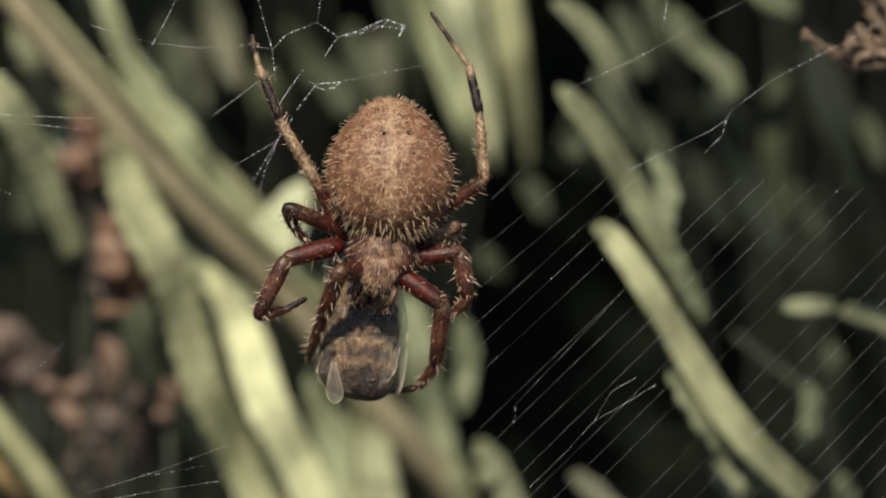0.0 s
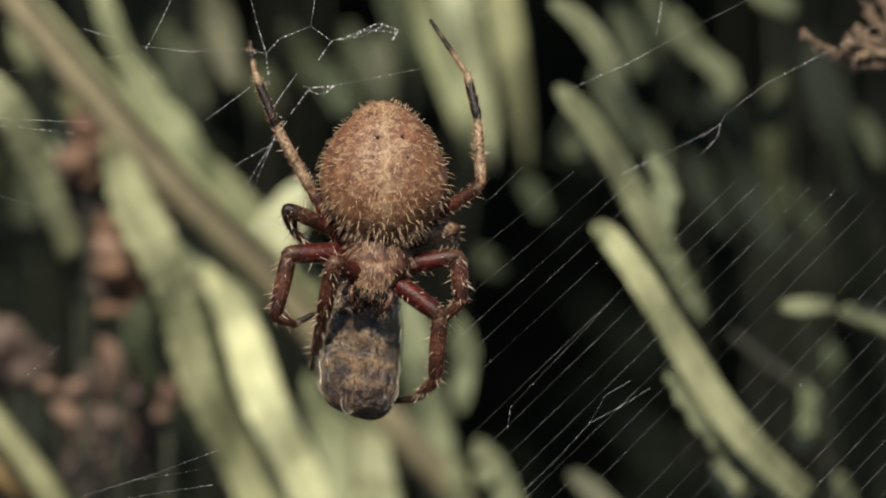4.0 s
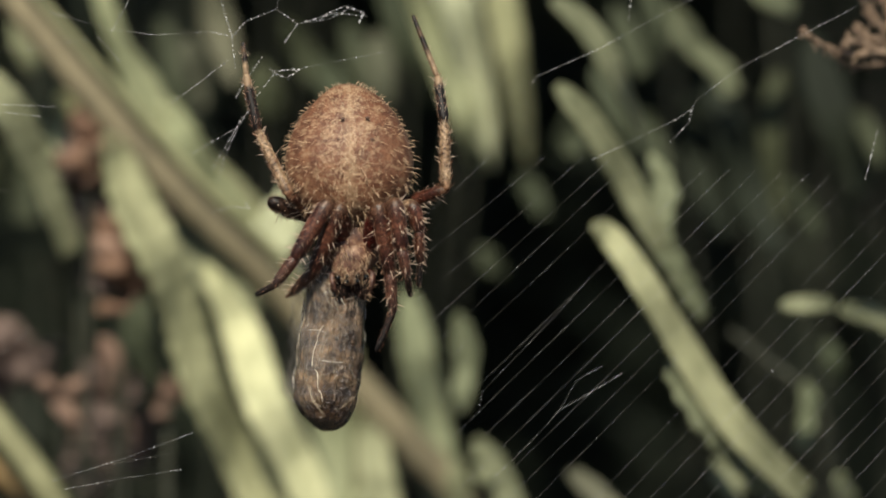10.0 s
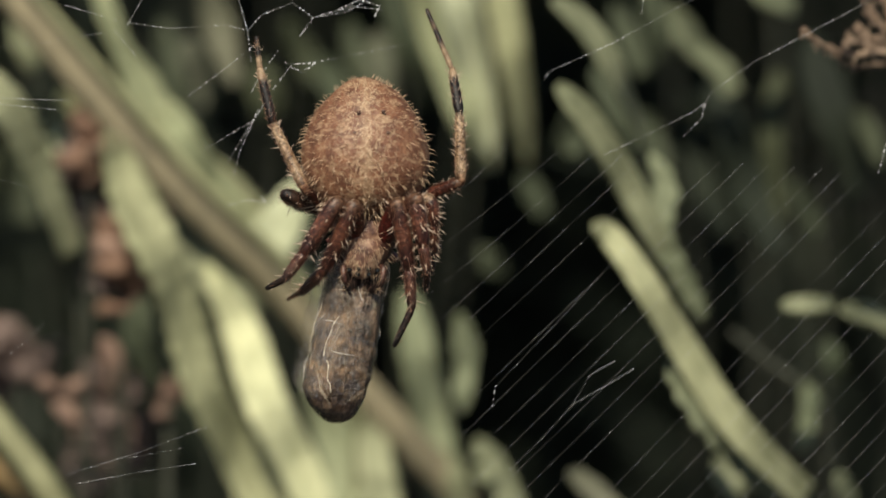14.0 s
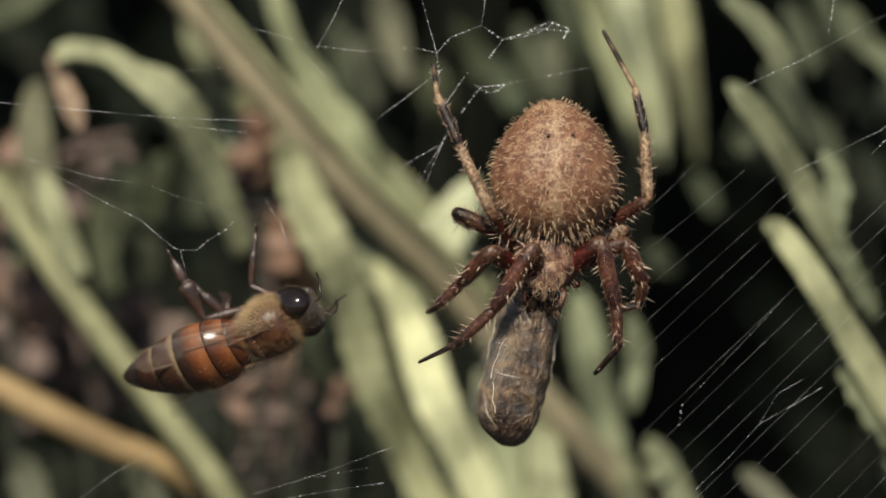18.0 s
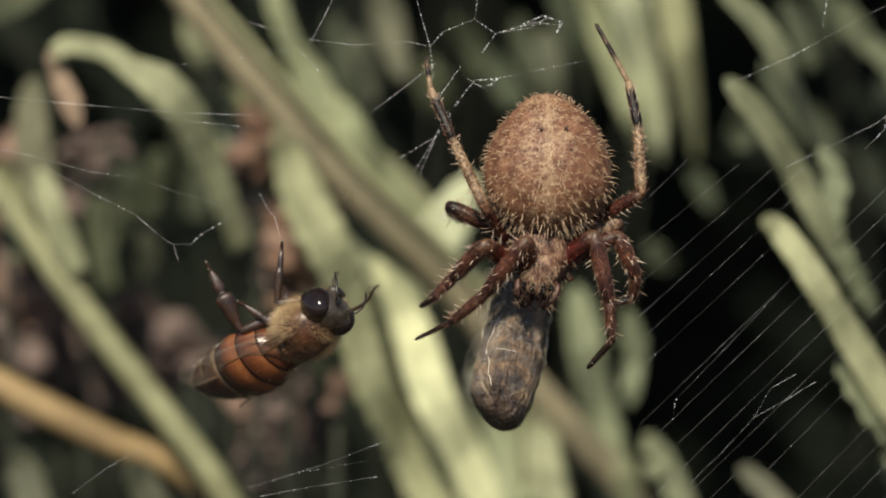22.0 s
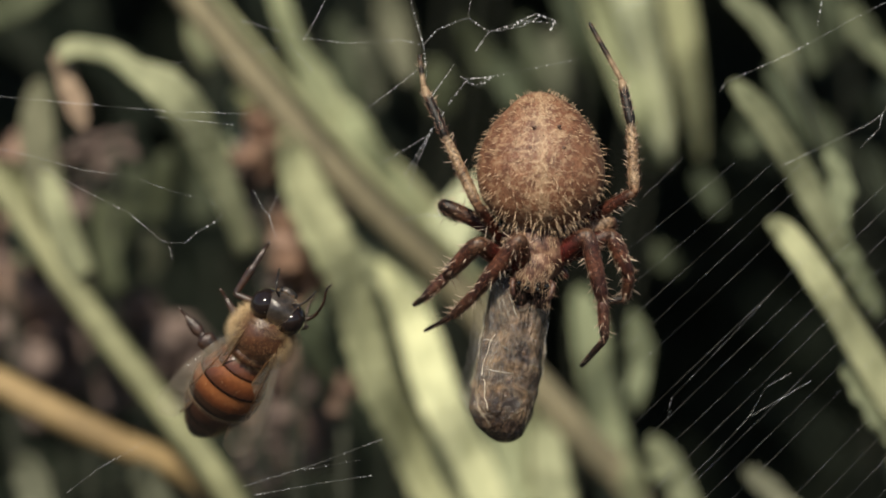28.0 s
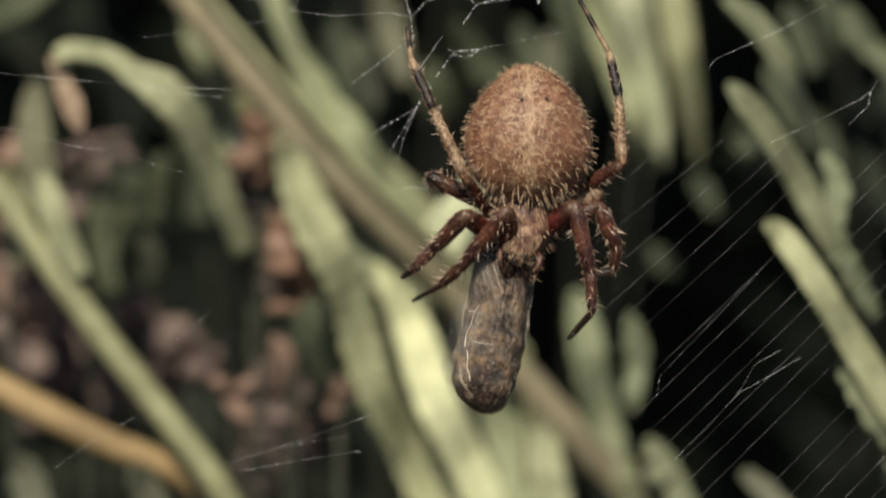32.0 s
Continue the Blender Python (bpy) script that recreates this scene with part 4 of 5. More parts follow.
M_SEYE = plain("glossy_eye", (0.01, 0.01, 0.01), 0.08)
for ex, ez in ((-8, 128), (8, 128), (-9, 138), (9, 138), (-22, 130), (22, 130)):
    s = Shape()
    s.egg(Matrix.Translation((ex * P, -36 * P, ez * P)), (4.5 * P, 4.5 * P, 4.5 * P), 6, 8)
    part("eye", s, M_SEYE, head_end)
for sx in (-1, 1):
    s = Shape()
    s.tube([(sx * 24 * P, -16 * P, 116 * P), (sx * 32 * P, -34 * P, 126 * P), (sx * 30 * P, -36 * P, 150 * P), (sx * 20 * P, -28 * P, 166 * P)], [4.6 * P, 5 * P, 4.4 * P, 3 * P], 8)
    part("palp", s, M_META, head_end)


# the head end is short and broad
for ob in (head_end, *head_end.children):
    ob.data.transform(Matrix.Diagonal((1.12, 1.0, 0.94, 1)))


def leg_piece(name, length, r0, r1, mat, parent, spines, seed, swell=0.12, label="", fine=1.0):
    """One leg joint along z, with spines; rounded at both ends."""
    rnd = random.Random(seed)
    s, body = Shape(), Shape()
    n = 9
    zs = [length * i / n for i in range(n + 1)]
    rs = [(r0 + (r1 - r0) * i / n) * (1 + swell * math.sin(math.pi * i / n)) * (0.82 if i in (0, n) else 1) for i in range(n + 1)]
    body.tube([(0, 0, -r0 * 0.55)] + [(0, 0, z) for z in zs] + [(0, 0, length + r1 * 0.45)], [r0 * 0.45] + rs + [r1 * 0.4], 10)
    for i in range(spines):
        a, x = rnd.uniform(0, 2 * math.pi), rnd.uniform(0.08, 0.98)
        r = r0 + (r1 - r0) * x
        big = rnd.random() < 0.34
        way = Vector((math.cos(a), math.sin(a), rnd.uniform(0.3, 0.8)))
        s.spike((0.9 * r * math.cos(a), 0.9 * r * math.sin(a), x * length), way, (rnd.uniform(16, 27) if big else rnd.uniform(7, 13)) * fine * P,
                (rnd.uniform(0.75, 1.15) if big else 0.42) * fine * P)
    for i in range(int((110 if r0 > 8 * P else 45) * length / (100 * P))):
        a, x = rnd.uniform(0, 2 * math.pi), rnd.uniform(0.02, 1.0)
        r = r0 + (r1 - r0) * x
        body.spike((0.95 * r * math.cos(a), 0.95 * r * math.sin(a), x * length), (math.cos(a), math.sin(a), rnd.uniform(0.9, 1.8)), rnd.uniform(7, 13) * P * min(1.0, r0 / (10 * P)), 0.36 * P, 1)
    ob = part(name, body, [mat, M_LEG_HAIR], parent, label)
    tagged(part("spine", s, M_SPINE, ob, "pale spines"), kind="stuff")
    return ob


# lengths of femur, tibia, metatarsus, tarsus in drawing units
LEG_SIZES = {"L4": (108, 138, 100, 58), "R4": (118, 124, 84, 118), "L3": (106, 48, 36, 22), "R3": (92, 48, 60, 40),
             "L2": (100, 112, 60, 44), "R2": (112, 84, 48, 40), "L1": (88, 132, 92, 84), "R1": (98, 122, 70, 74)}
LEGS = {}
for i, (key, (a, b, c, e)) in enumerate(LEG_SIZES.items()):
    hind, dark = key[1] == "4", key == "L3"
    thick = 0.74 if hind else 0.74 if dark else 0.86 if key[1] == "3" else 0.93
    leg = leg_piece("leg_femur", a * P, (15.5 if hind else 18.5) * P * thick, (13.5 if hind else 16.5) * P * thick, M_FEMUR4 if hind else M_FEMUR_DARK if dark else M_FEMUR3 if key == "R3" else M_FEMUR, spider, 60 if hind else 34, i, label="reddish brown leg with pale spines")
    tib = leg_piece("leg_tibia", b * P, (13.5 if hind else 16) * P * thick, (10.5 if hind else 13) * P * thick, M_TIBIA4 if hind else M_TARS if dark else M_TIBIA, spider, 70 if hind else 48, i + 20, fine=0.72 if hind else 0.95)
    met = leg_piece("leg_metatarsus", c * P, (12 if hind else 11.5) * P * thick, (9.5 if hind else 8.5) * P * thick, M_META4 if hind else M_META, spider, 52 if hind else 34, i + 40, fine=0.6 if hind else 0.85)
    tar = leg_piece("leg_tarsus", e * P, (5.6 if key == "L1" else 7) * P * thick, (3.4 if key == "L1" else 5.0) * P * thick, M_TARS4 if hind else M_TARS, spider, 24 if hind else 10, i + 60, 0.05, fine=0.45)
    LEGS[key] = (leg, tib, met, tar)

# ---- wrapped prey ----
M_WRAP, nt, bs = shader("silk_wrapped_body")
sep = nt.nodes.new("ShaderNodeSeparateXYZ")
nt.links.new(nt.nodes.new("ShaderNodeTexCoord").outputs["Generated"], sep.inputs[0])
wv = nt.nodes.new("ShaderNodeMath")
wv.operation, wv.inputs[1].default_value = "MULTIPLY_ADD", 0.10
nt.links.new(noise_at(nt, 700, 3), wv.inputs[0])
nt.links.new(sep.outputs[2], wv.inputs[2])
DK, TN = (0.036, 0.019, 0.011), (0.19, 0.126, 0.072)
rings = ramp(nt, wv.outputs[0], ((0.0, (0.012, 0.006, 0.004)), (0.17, DK), (0.21, TN), (0.25, DK), (0.33, TN), (0.37, DK), (0.46, TN), (0.50, DK), (0.62, TN), (0.68, (0.10, 0.069, 0.047)), (1.0, (0.115, 0.079, 0.054))))
lump = ramp(nt, noise_at(nt, 900, 4, stretch=(1, 1, 0.6)), ((0.40, (0.024, 0.015, 0.009)), (0.5, (0.07, 0.045, 0.026)), (0.60, (0.15, 0.10, 0.06))))
cc = blend(nt, 0.42, rings, lump)
cc = blend(nt, 0.7, cc, ramp(nt, noise_at(nt, 3600, 3), ((0.35, (0.4, 0.4, 0.4)), (0.65, (1.5, 1.5, 1.5)))), "MULTIPLY")
cc = blend(nt, 1.0, cc, ramp(nt, noise_at(nt, 520, 4), ((0.38, (0.35, 0.33, 0.31)), (0.5, (0.95, 0.93, 0.9)), (0.64, (1.5, 1.45, 1.4)))), "MULTIPLY")
nt.links.new(cc, bs.inputs["Base Color"])
bs.inputs["Coat Weight"].default_value = 0.55
bs.inputs["Coat Roughness"].default_value = 0.13
bs.inputs["Roughness"].default_value = 0.24
bs.inputs["Specular IOR Level"].default_value = 0.45
relief(nt, bs, noise_at(nt, 2600, 5, stretch=(1, 1, 0.4)), 1.0, 0.0006)
nt.links.new(bs.inputs["Normal"].links[0].from_socket, bs.inputs["Coat Normal"])
M_WRAP_SILK = silk_mat("wrapping_silk", 0.18, (0.60, 0.50, 0.36))
# denser, patchy pale strands: silk, and painted stand-ins for its glints
M_WRAP_BRIGHT = silk_mat("bright_silk", 0.9, (0.75, 0.66, 0.52))
M_GLINT = silk_mat("silk_glint", 0.34, (0.85, 0.8, 0.7), patch=((0.38, 0.05), (0.5, 0.5), (0.64, 1.8)))
M_FILM = silk_mat("silk_film", 0.085, (0.42, 0.39, 0.36), patch=((0.36, 0.15), (0.5, 0.8), (0.64, 1.9)))
nt = M_FILM.node_tree
bs = nt.nodes["Principled BSDF"]
bs.inputs["Roughness"].default_value = 0.17
bs.inputs["Specular IOR Level"].default_value = 1.0
relief(nt, bs, noise_at(nt, 3000, 4, stretch=(1, 1, 0.4)), 1.0, 0.0006)
PREY_L, PREY_A, PREY_B = 330, 78, 64


def prey_girth(h):
    ridge = 1 + (0.022 * math.sin(26 * h) if h < 0.35 else 0)
    return (1 - abs(h) ** (6 if h < 0 else 9)) ** 0.6 * (0.89 - 0.07 * h) * ridge / max(0.05, math.sqrt(max(1e-4, 1 - h * h)))


prey = thing("wrapped_prey", "silk-wrapped bee held in the spider's jaws", "prey")
s = Shape()
s.egg(Matrix(), (PREY_A * P, PREY_B * P, PREY_L / 2 * P), 48, 34, 0, prey_girth, 0.07, 9.0)
body = part("wrapped_body", s, M_WRAP, prey, "brown body under grey silk")
s = Shape()
s.egg(Matrix.Translation((2 * P, 13 * P, 10 * P)), ((PREY_A + 8) * P, (PREY_B + 12) * P, (PREY_L / 2 - 8) * P), 48, 34, 0, prey_girth, 0.09, 9.0)
part("silk_film", s, M_FILM, prey)
rp = random.Random(21)
bundles = [(rp.uniform(0, 6.28), rp.uniform(-1.3, 1.3), rp.uniform(-0.7, 0.35), rp.uniform(0.35, 0.8)) for i in range(14)]
for i in range(116):
    if i % 5:
        # strands lie together in loose bundles
        a0, turn, z0, run = bundles[i % 14]
        a0, turn, z0 = a0 + rp.gauss(0, 0.13), turn + rp.gauss(0, 0.22), z0 + rp.gauss(0, 0.1)
    else:
        a0, turn, z0, run = rp.uniform(0, 6.28), rp.uniform(-2.6, 2.6), rp.uniform(-0.8, 0.6), rp.uniform(0.1, 0.4)
    z0 = max(-0.88, z0)
    z1 = min(0.92, z0 + run * rp.uniform(0.6, 1.2))
    pts = []
    for k in range(15):
        x = k / 14
        h, a = z0 + (z1 - z0) * x + 0.02 * math.sin(9 * x + i), a0 + turn * x + 0.09 * math.sin(4 * x + 2.1 * i) + 0.03 * math.sin(9 * x + i)
        gg = prey_girth(h) * math.sqrt(max(0.0, 1 - h * h)) * 1.035
        p = Vector((PREY_A * gg * math.cos(a), PREY_B * gg * math.sin(a), PREY_L / 2 * h)) * P
        p *= 1 + 0.07 * noise.noise(p / (PREY_L / 2 * P) * 2.2 + Vector((9, 9, 9)))
        pts.append(p)
    s = Shape()
    s.tube(pts, [rp.uniform(0.35, 0.75) * P * (0.5 + rp.random()) * (0.3 if k in (0, 14) else 1) for k in range(15)], 5)
    part("silk_strand", s, M_GLINT if i % 4 == 3 else M_WRAP_SILK if i % 11 else M_WRAP_BRIGHT, prey)
s = Shape()
tip_line = [Vector((-46 + 0.4 * i, -50 + 1.2 * i, -112 - 4.8 * i)) * P for i in range(16)]
tip_wide = [P * 31 * (0.2 + 0.075 * i if i < 11 else math.sqrt(max(0.03, 1 - ((i - 10.5) / 4.6) ** 2))) for i in range(16)]
blade(s, tip_line, tip_wide, (0.3, -1, 0), fold=0.3, thick=1.2 * P)
rim = [c + Vector((0.48 * w, 0, 0)) for c, w in zip(tip_line, tip_wide)] + [c - Vector((0.48 * w, 0, 0)) for c, w in list(zip(tip_line, tip_wide))[::-1]]
s.tube(rim, [1.1 * P] * len(rim), 5, 1)
CLEAR = [silk_mat("clear_wing", 0.09, (0.5, 0.46, 0.38)), silk_mat("wing_rim", 0.28, (0.6, 0.54, 0.42))]
wing_tip = part("wing_tip", s, CLEAR, prey, "clear drop-shaped wing tip")
s = Shape()
wing_line = [Vector((50 + 1.6 * i - 0.075 * i * i, -18 + 2.4 * i, 70 - 13 * i)) * P for i in range(17)]
wing_wide = [P * 58 * math.sqrt(max(0.02, 1 - ((i - 9) / 9.5) ** 2)) for i in range(17)]
blade(s, wing_line, wing_wide, (0.3, -1, 0), fold=0.2, thick=1.2 * P)
s.tube([c + Vector((0.48 * w, 0, 0)) for c, w in zip(wing_line, wing_wide)], [1.3 * P] * 17, 5, 1)
part("wing", s, CLEAR, prey, "clear wing folded along the body")

# ---- bee: x towards the head, z the back ----
GOLD, COPPER, SOOT, CREAM = (0.20, 0.072, 0.025), (0.112, 0.035, 0.0125), (0.016, 0.009, 0.006), (0.21, 0.145, 0.088)
M_AMBER = banded("amber_plate", ((0.0, (0.03, 0.012, 0.007)), (0.2, (0.05, 0.017, 0.008)), (0.5, COPPER), (0.8, GOLD), (1.0, COPPER)), 0.24, axis=0, spec=0.6, bump=0.15, patchy=0.18)
M_HALFBAND = banded("half_dark_plate", ((0.0, SOOT), (0.28, (0.03, 0.014, 0.008)), (0.48, COPPER), (0.66, GOLD), (1.0, GOLD)), 0.26, axis=0, spec=0.65, bump=0.15, patchy=0.18)
M_DARKBAND = banded("dark_plate", ((0.0, SOOT), (0.3, (0.04, 0.017, 0.010)), (0.52, (0.05, 0.020, 0.011)), (0.60, (0.07, 0.04, 0.022)), (0.68, CREAM), (1.0, CREAM)), 0.26, axis=0, spec=0.65, bump=0.15, patchy=0.18)
M_FUZZ = plain("bee_fuzz", (0.38, 0.262, 0.135), 0.7)
M_FUZZ_CREAM = plain("cream_fuzz", (0.47, 0.34, 0.19), 0.7)
M_FUZZ_GREY = plain("grey_fuzz", (0.28, 0.25, 0.2), 0.6)
M_FUZZ_BROWN = plain("brown_fuzz", (0.20, 0.108, 0.05), 0.7)
M_THORAX = mottled("bee_thorax", ((0.3, (0.036, 0.014, 0.007)), (0.7, (0.10, 0.040, 0.018))), 1500, 0.32, coat=0.2)
M_BEE_BLACK = mottled("bee_black", ((0.3, (0.009, 0.007, 0.006)), (0.7, (0.028, 0.019, 0.014))), 2500, 0.3, coat=0.3)
M_BEE_FACE = mottled("bee_face", ((0.3, (0.014, 0.011, 0.009)), (0.7, (0.06, 0.05, 0.042))), 1400, 0.28, coat=0.3)
M_EYE = plain("bee_eye", (0.012, 0.008, 0.007), 0.12)
M_BEE_LEG = mottled("bee_leg", ((0.3, (0.012, 0.006, 0.004)), (0.7, (0.045, 0.02, 0.01))), 2500, 0.35, coat=0.3)
M_WING = silk_mat("bee_wing", 0.10, (0.42, 0.36, 0.28))
M_VEIN = plain("wing_vein", (0.10, 0.05, 0.02), 0.4)
bee = thing("honey_bee", "live honey bee with amber and black banded abdomen", "bee")
q = P
rb = random.Random(8)


def plump(x):
    """Half width of the abdomen at x along the body."""
    k = (54 - x) / 258
    return 70 * max(0.0, math.sin(math.pi * min(1, max(0, k)) ** 0.72)) ** 0.62 * (1 - 0.12 * k) + 1.5


PLATES = ((54, 26, M_AMBER), (26, -12, M_AMBER), (-12, -68, M_HALFBAND), (-68, -116, M_DARKBAND), (-116, -158, M_DARKBAND), (-158, -203, M_BEE_BLACK))
for i, (x0, x1, mat) in enumerate(PLATES):
    s = Shape()
    n = 8
    last = i == len(PLATES) - 1
    xs = [x0 + 3 - (x0 - x1 + (0 if last else 7)) * k / n for k in range(n + 1)]
    rr = [plump(x) * (0.975 + 0.035 * k / n) for k, x in enumerate(xs)]
    s.tube([Vector((x, 0, -0.0009 * min(0, x) ** 2)) * q for x in xs], [max(1.2, r) * q for r in rr], 26, 0, 0.8, Vector((0, 0, 1)))
    for k in range(44):
        a, x = rb.uniform(0, 2 * math.pi), rb.uniform(x1, x0)
        r = plump(x) * 0.99
        s.spike(Vector((x, r * math.cos(a), r * 0.8 * math.sin(a) - 0.0009 * min(0, x) ** 2)) * q, (-1.0, 0.35 * math.cos(a) + rb.uniform(-0.2, 0.2), 0.35 * math.sin(a) + rb.uniform(-0.2, 0.2)), rb.uniform(5, 10) * q, 0.2 * q, 1)
    part("abdomen_segment", s, [mat, M_FUZZ], bee, "amber abdomen plate" if i < 3 else "dark abdomen plate with a pale band" if not last else "pointed black abdomen tip")
s = Shape()
s.egg(pose(98 * q, 0, 0, 0, 90, 0), (47 * q, 54 * q, 52 * q), 16, 20, 0, None, 0.05, 1)
s.egg(pose(60 * q, 0, 22 * q, 0, 90, 0), (20 * q, 36 * q, 15 * q), 10, 16)
thorax = part("thorax", s, M_THORAX, bee, "glossy red-brown thorax rimmed with tan fuzz")
s = Shape()
rb = random.Random(8)
for i in range(7500):
    a, b = rb.uniform(0, 2 * math.pi), rb.uniform(-1, 1)
    c = math.sqrt(1 - b * b)
    n = Vector((b, c * math.cos(a), c * math.sin(a)))
    top = n.z > 0.3 and n.x < 0.62 and abs(n.y) < 0.6
    if top and rb.random() < 0.5:
        continue
    flank = abs(n.y) > 0.72 and n.z > -0.3
    s.spike(Vector((98 * q, 0, 0)) + Vector((n.x * 51 * q, n.y * 52 * q, n.z * 46 * q)), n * (0.5 if top else 1) + Vector((rb.uniform(-0.6, 0.3), rb.uniform(-0.5, 0.5), rb.uniform(-0.5, 0.5))),
            rb.uniform(4, 8) * q if top else rb.uniform(12, 25) * q if flank else rb.uniform(9, 20) * q, 0.24 * q, 1 if top else 2 if flank else int(rb.random() < 0.3))
for i in range(1500):
    # the waist is hidden in fuzz
    a, x = rb.uniform(0, 2 * math.pi), rb.uniform(34, 74)
    r = 30 + 0.35 * (x - 34)
    s.spike(Vector((x, r * 1.05 * math.cos(a), r * 0.85 * math.sin(a))) * q, (-1.0 + rb.uniform(-0.3, 0.5), 0.8 * math.cos(a) + rb.uniform(-0.3, 0.3), 0.8 * math.sin(a) + rb.uniform(-0.3, 0.3)), rb.uniform(9, 18) * q, 0.24 * q, i % 3)
tagged(part("fuzz", s, [M_FUZZ, M_FUZZ_BROWN, M_FUZZ_CREAM], thorax, "tan and brown fuzz"), kind="stuff")
s = Shape()
s.egg(pose(154 * q, 0, -14 * q, 0, 42, 0), (32 * q, 49 * q, 45 * q), 16, 22, 0, lambda h: 1 - 0.3 * max(0.0, -h) ** 1.3, 0.05, 3)
s.egg(pose(174 * q, 0, -42 * q, 0, 60, 0), (10 * q, 19 * q, 14 * q), 10, 12, 0, None, 0.2, 2)
bee_head = part("head", s, M_BEE_FACE, bee, "dark head with short grey-tan fuzz")
for sy in (-1, 1):
    s = Shape()
    s.egg(pose(149 * q, sy * 24 * q, -13 * q, 0, 42, sy * 12), (32 * q, 28 * q, 45 * q), 14, 18)
    part("eye", s, M_EYE, bee_head, "large black eye")
    s = Shape()
    s.tube([Vector(p) * q for p in ((180, sy * 8, -14), (194, sy * 16, 2), (203, sy * 24, 8), (210, sy * 31, -4), (213, sy * 36, -24), (210, sy * 38, -44))], [1.9 * q, 1.8 * q, 1.8 * q, 2.2 * q, 2.2 * q, 1.5 * q], 7)
    part("antenna", s, M_BEE_BLACK, bee_head)
s = Shape()
turned = pose(154 * q, 0, -14 * q, 0, 42, 0)
for i in range(1300):
    a, b = rb.uniform(0, 2 * math.pi), rb.uniform(-0.9, 1)
    c = math.sqrt(1 - b * b)
    n = Vector((c * math.cos(a), c * math.sin(a), b))
    if abs(n.y) > 0.5 or (turned.to_3x3() @ n).x < -0.1 and n.z < 0.8:
        continue
    p = turned @ Vector((n.x * 32 * q, n.y * 49 * q, n.z * 45 * q))
    s.spike(p, turned.to_3x3() @ n + Vector((rb.uniform(-0.5, 0.5), rb.uniform(-0.5, 0.5), rb.uniform(-0.4, 0.4))), rb.uniform(4, 8) * q, 0.2 * q, rb.random() < 0.6)
tagged(part("fuzz", s, [M_FUZZ_GREY, M_FUZZ_BROWN], bee_head), kind="stuff")


def wing(root_p, ang, length, width, lift, sy):
    s = Shape()
    n = 16
    ca, sa = math.cos(radians(ang)), math.sin(radians(ang))
    cs, ws = [], []
    for i in range(n + 1):
        x = i / n
        cs.append(Vector((root_p[0] - length * x * ca, sy * (root_p[1] + length * x * sa), root_p[2] + lift * x)) * q)
        ws.append(width * (0.12 + 0.88 * math.sin(math.pi * (0.05 + 0.62 * x ** 0.9))) * (1 if x < 0.9 else math.sqrt(max(0.02, 1 - ((x - 0.9) / 0.1) ** 2))) * q)
    blade(s, cs, ws, (0.05, 0.1 * sy, 1), 0.0, fold=0.06, thick=1.0 * q)
    w = part("wing", s, M_WING, bee, "clear brown-veined wing")
    v = Shape()
    side = Vector((sa, ca * sy, 0))
    for f in (-0.46, -0.1):
        v.tube([c + side * f * (wd if f < -0.4 else wd * 0.9) + Vector((0, 0, 1.6 * q)) for c, wd in list(zip(cs, ws))[:15 if f < -0.4 else 11]], [(1.7 if f < -0.4 else 0.7) * q] * (15 if f < -0.4 else 11), 5)
    part("vein", v, M_VEIN, w)


for sy in (-1, 1):
    wing((104, 40, 36), 8, 258, 56, -8, sy)
    wing((80, 44, 24), 11, 186, 44, -14, sy)


def limb(joints, radii, name, parent, label, flat, origin, hint=Vector((0.3, -1, 0.2))):
    """A bristly piece of a leg, bent through the joints, counted from origin."""
    s = Shape()
    sp = spline([(*(Vector(j) - Vector(origin)), r * 0.8) for j, r in zip(joints, radii)], 26)
    s.tube([Vector(p[:3]) * q for p in sp], [max(1.2, p[3]) * q for p in sp], 9, 0, flat, hint)
    for i in range(60):
        k = rb.randrange(3, 25)
        w = Vector((rb.uniform(-1, 1), rb.uniform(-1, 1), rb.uniform(-1, 1))).normalized()
        s.spike((Vector(sp[k][:3]) + w * sp[k][3] * 0.5) * q, w, rb.uniform(4, 8) * q, 0.3 * q, 1 if i % 4 == 0 else 0)
    return part(name, s, [M_BEE_LEG, M_FUZZ], parent, label, Matrix.Translation(Vector(origin) * q))


def bee_leg(joints, radii, label="dark bristly leg", flat=0.7):
    return limb(joints, radii, "leg", bee, label, flat, joints[0])


def hinged_leg(hip, thigh, shin, girth_t, girths, label):
    """A leg in two pieces along x: the thigh swings on the hip, the shin with its foot on the thigh."""
    top = limb(((0, 0, 0), (thigh * 0.4, 0, 3), (thigh * 0.8, 0, 2), (thigh, 0, 0)), girth_t, "leg", bee, label, 0.7, (0, 0, 0), Vector((0, 0, 1)))
    low = limb([(shin * x, 0, z) for x, z in ((0, 0), (0.12, 0), (0.3, 2), (0.48, 3), (0.54, 2), (0.62, 1), (0.76, 0), (0.86, -2), (1, 4))], girths, "shin", top, "", 0.45, (0, 0, 0), Vector((0, 0, 1)))
    return Vector(hip), thigh, shin, top, low


HIND = hinged_leg((66, 34, -34), 78, 142, (8, 12, 11, 8), (6, 10, 18, 22, 9, 14, 11, 4, 3), "hind leg with a broad flat shin")
MIDDLE = hinged_leg((98, 34, -40), 66, 128, (7, 10, 9, 7), (6, 8, 12, 12, 7, 9, 7, 4, 3), "slender dark middle leg")
FORE = hinged_leg((128, 22, -36), 58, 112, (7, 9, 8, 7), (6, 8, 9, 9, 6, 7, 6, 4, 3), "slender dark front leg")
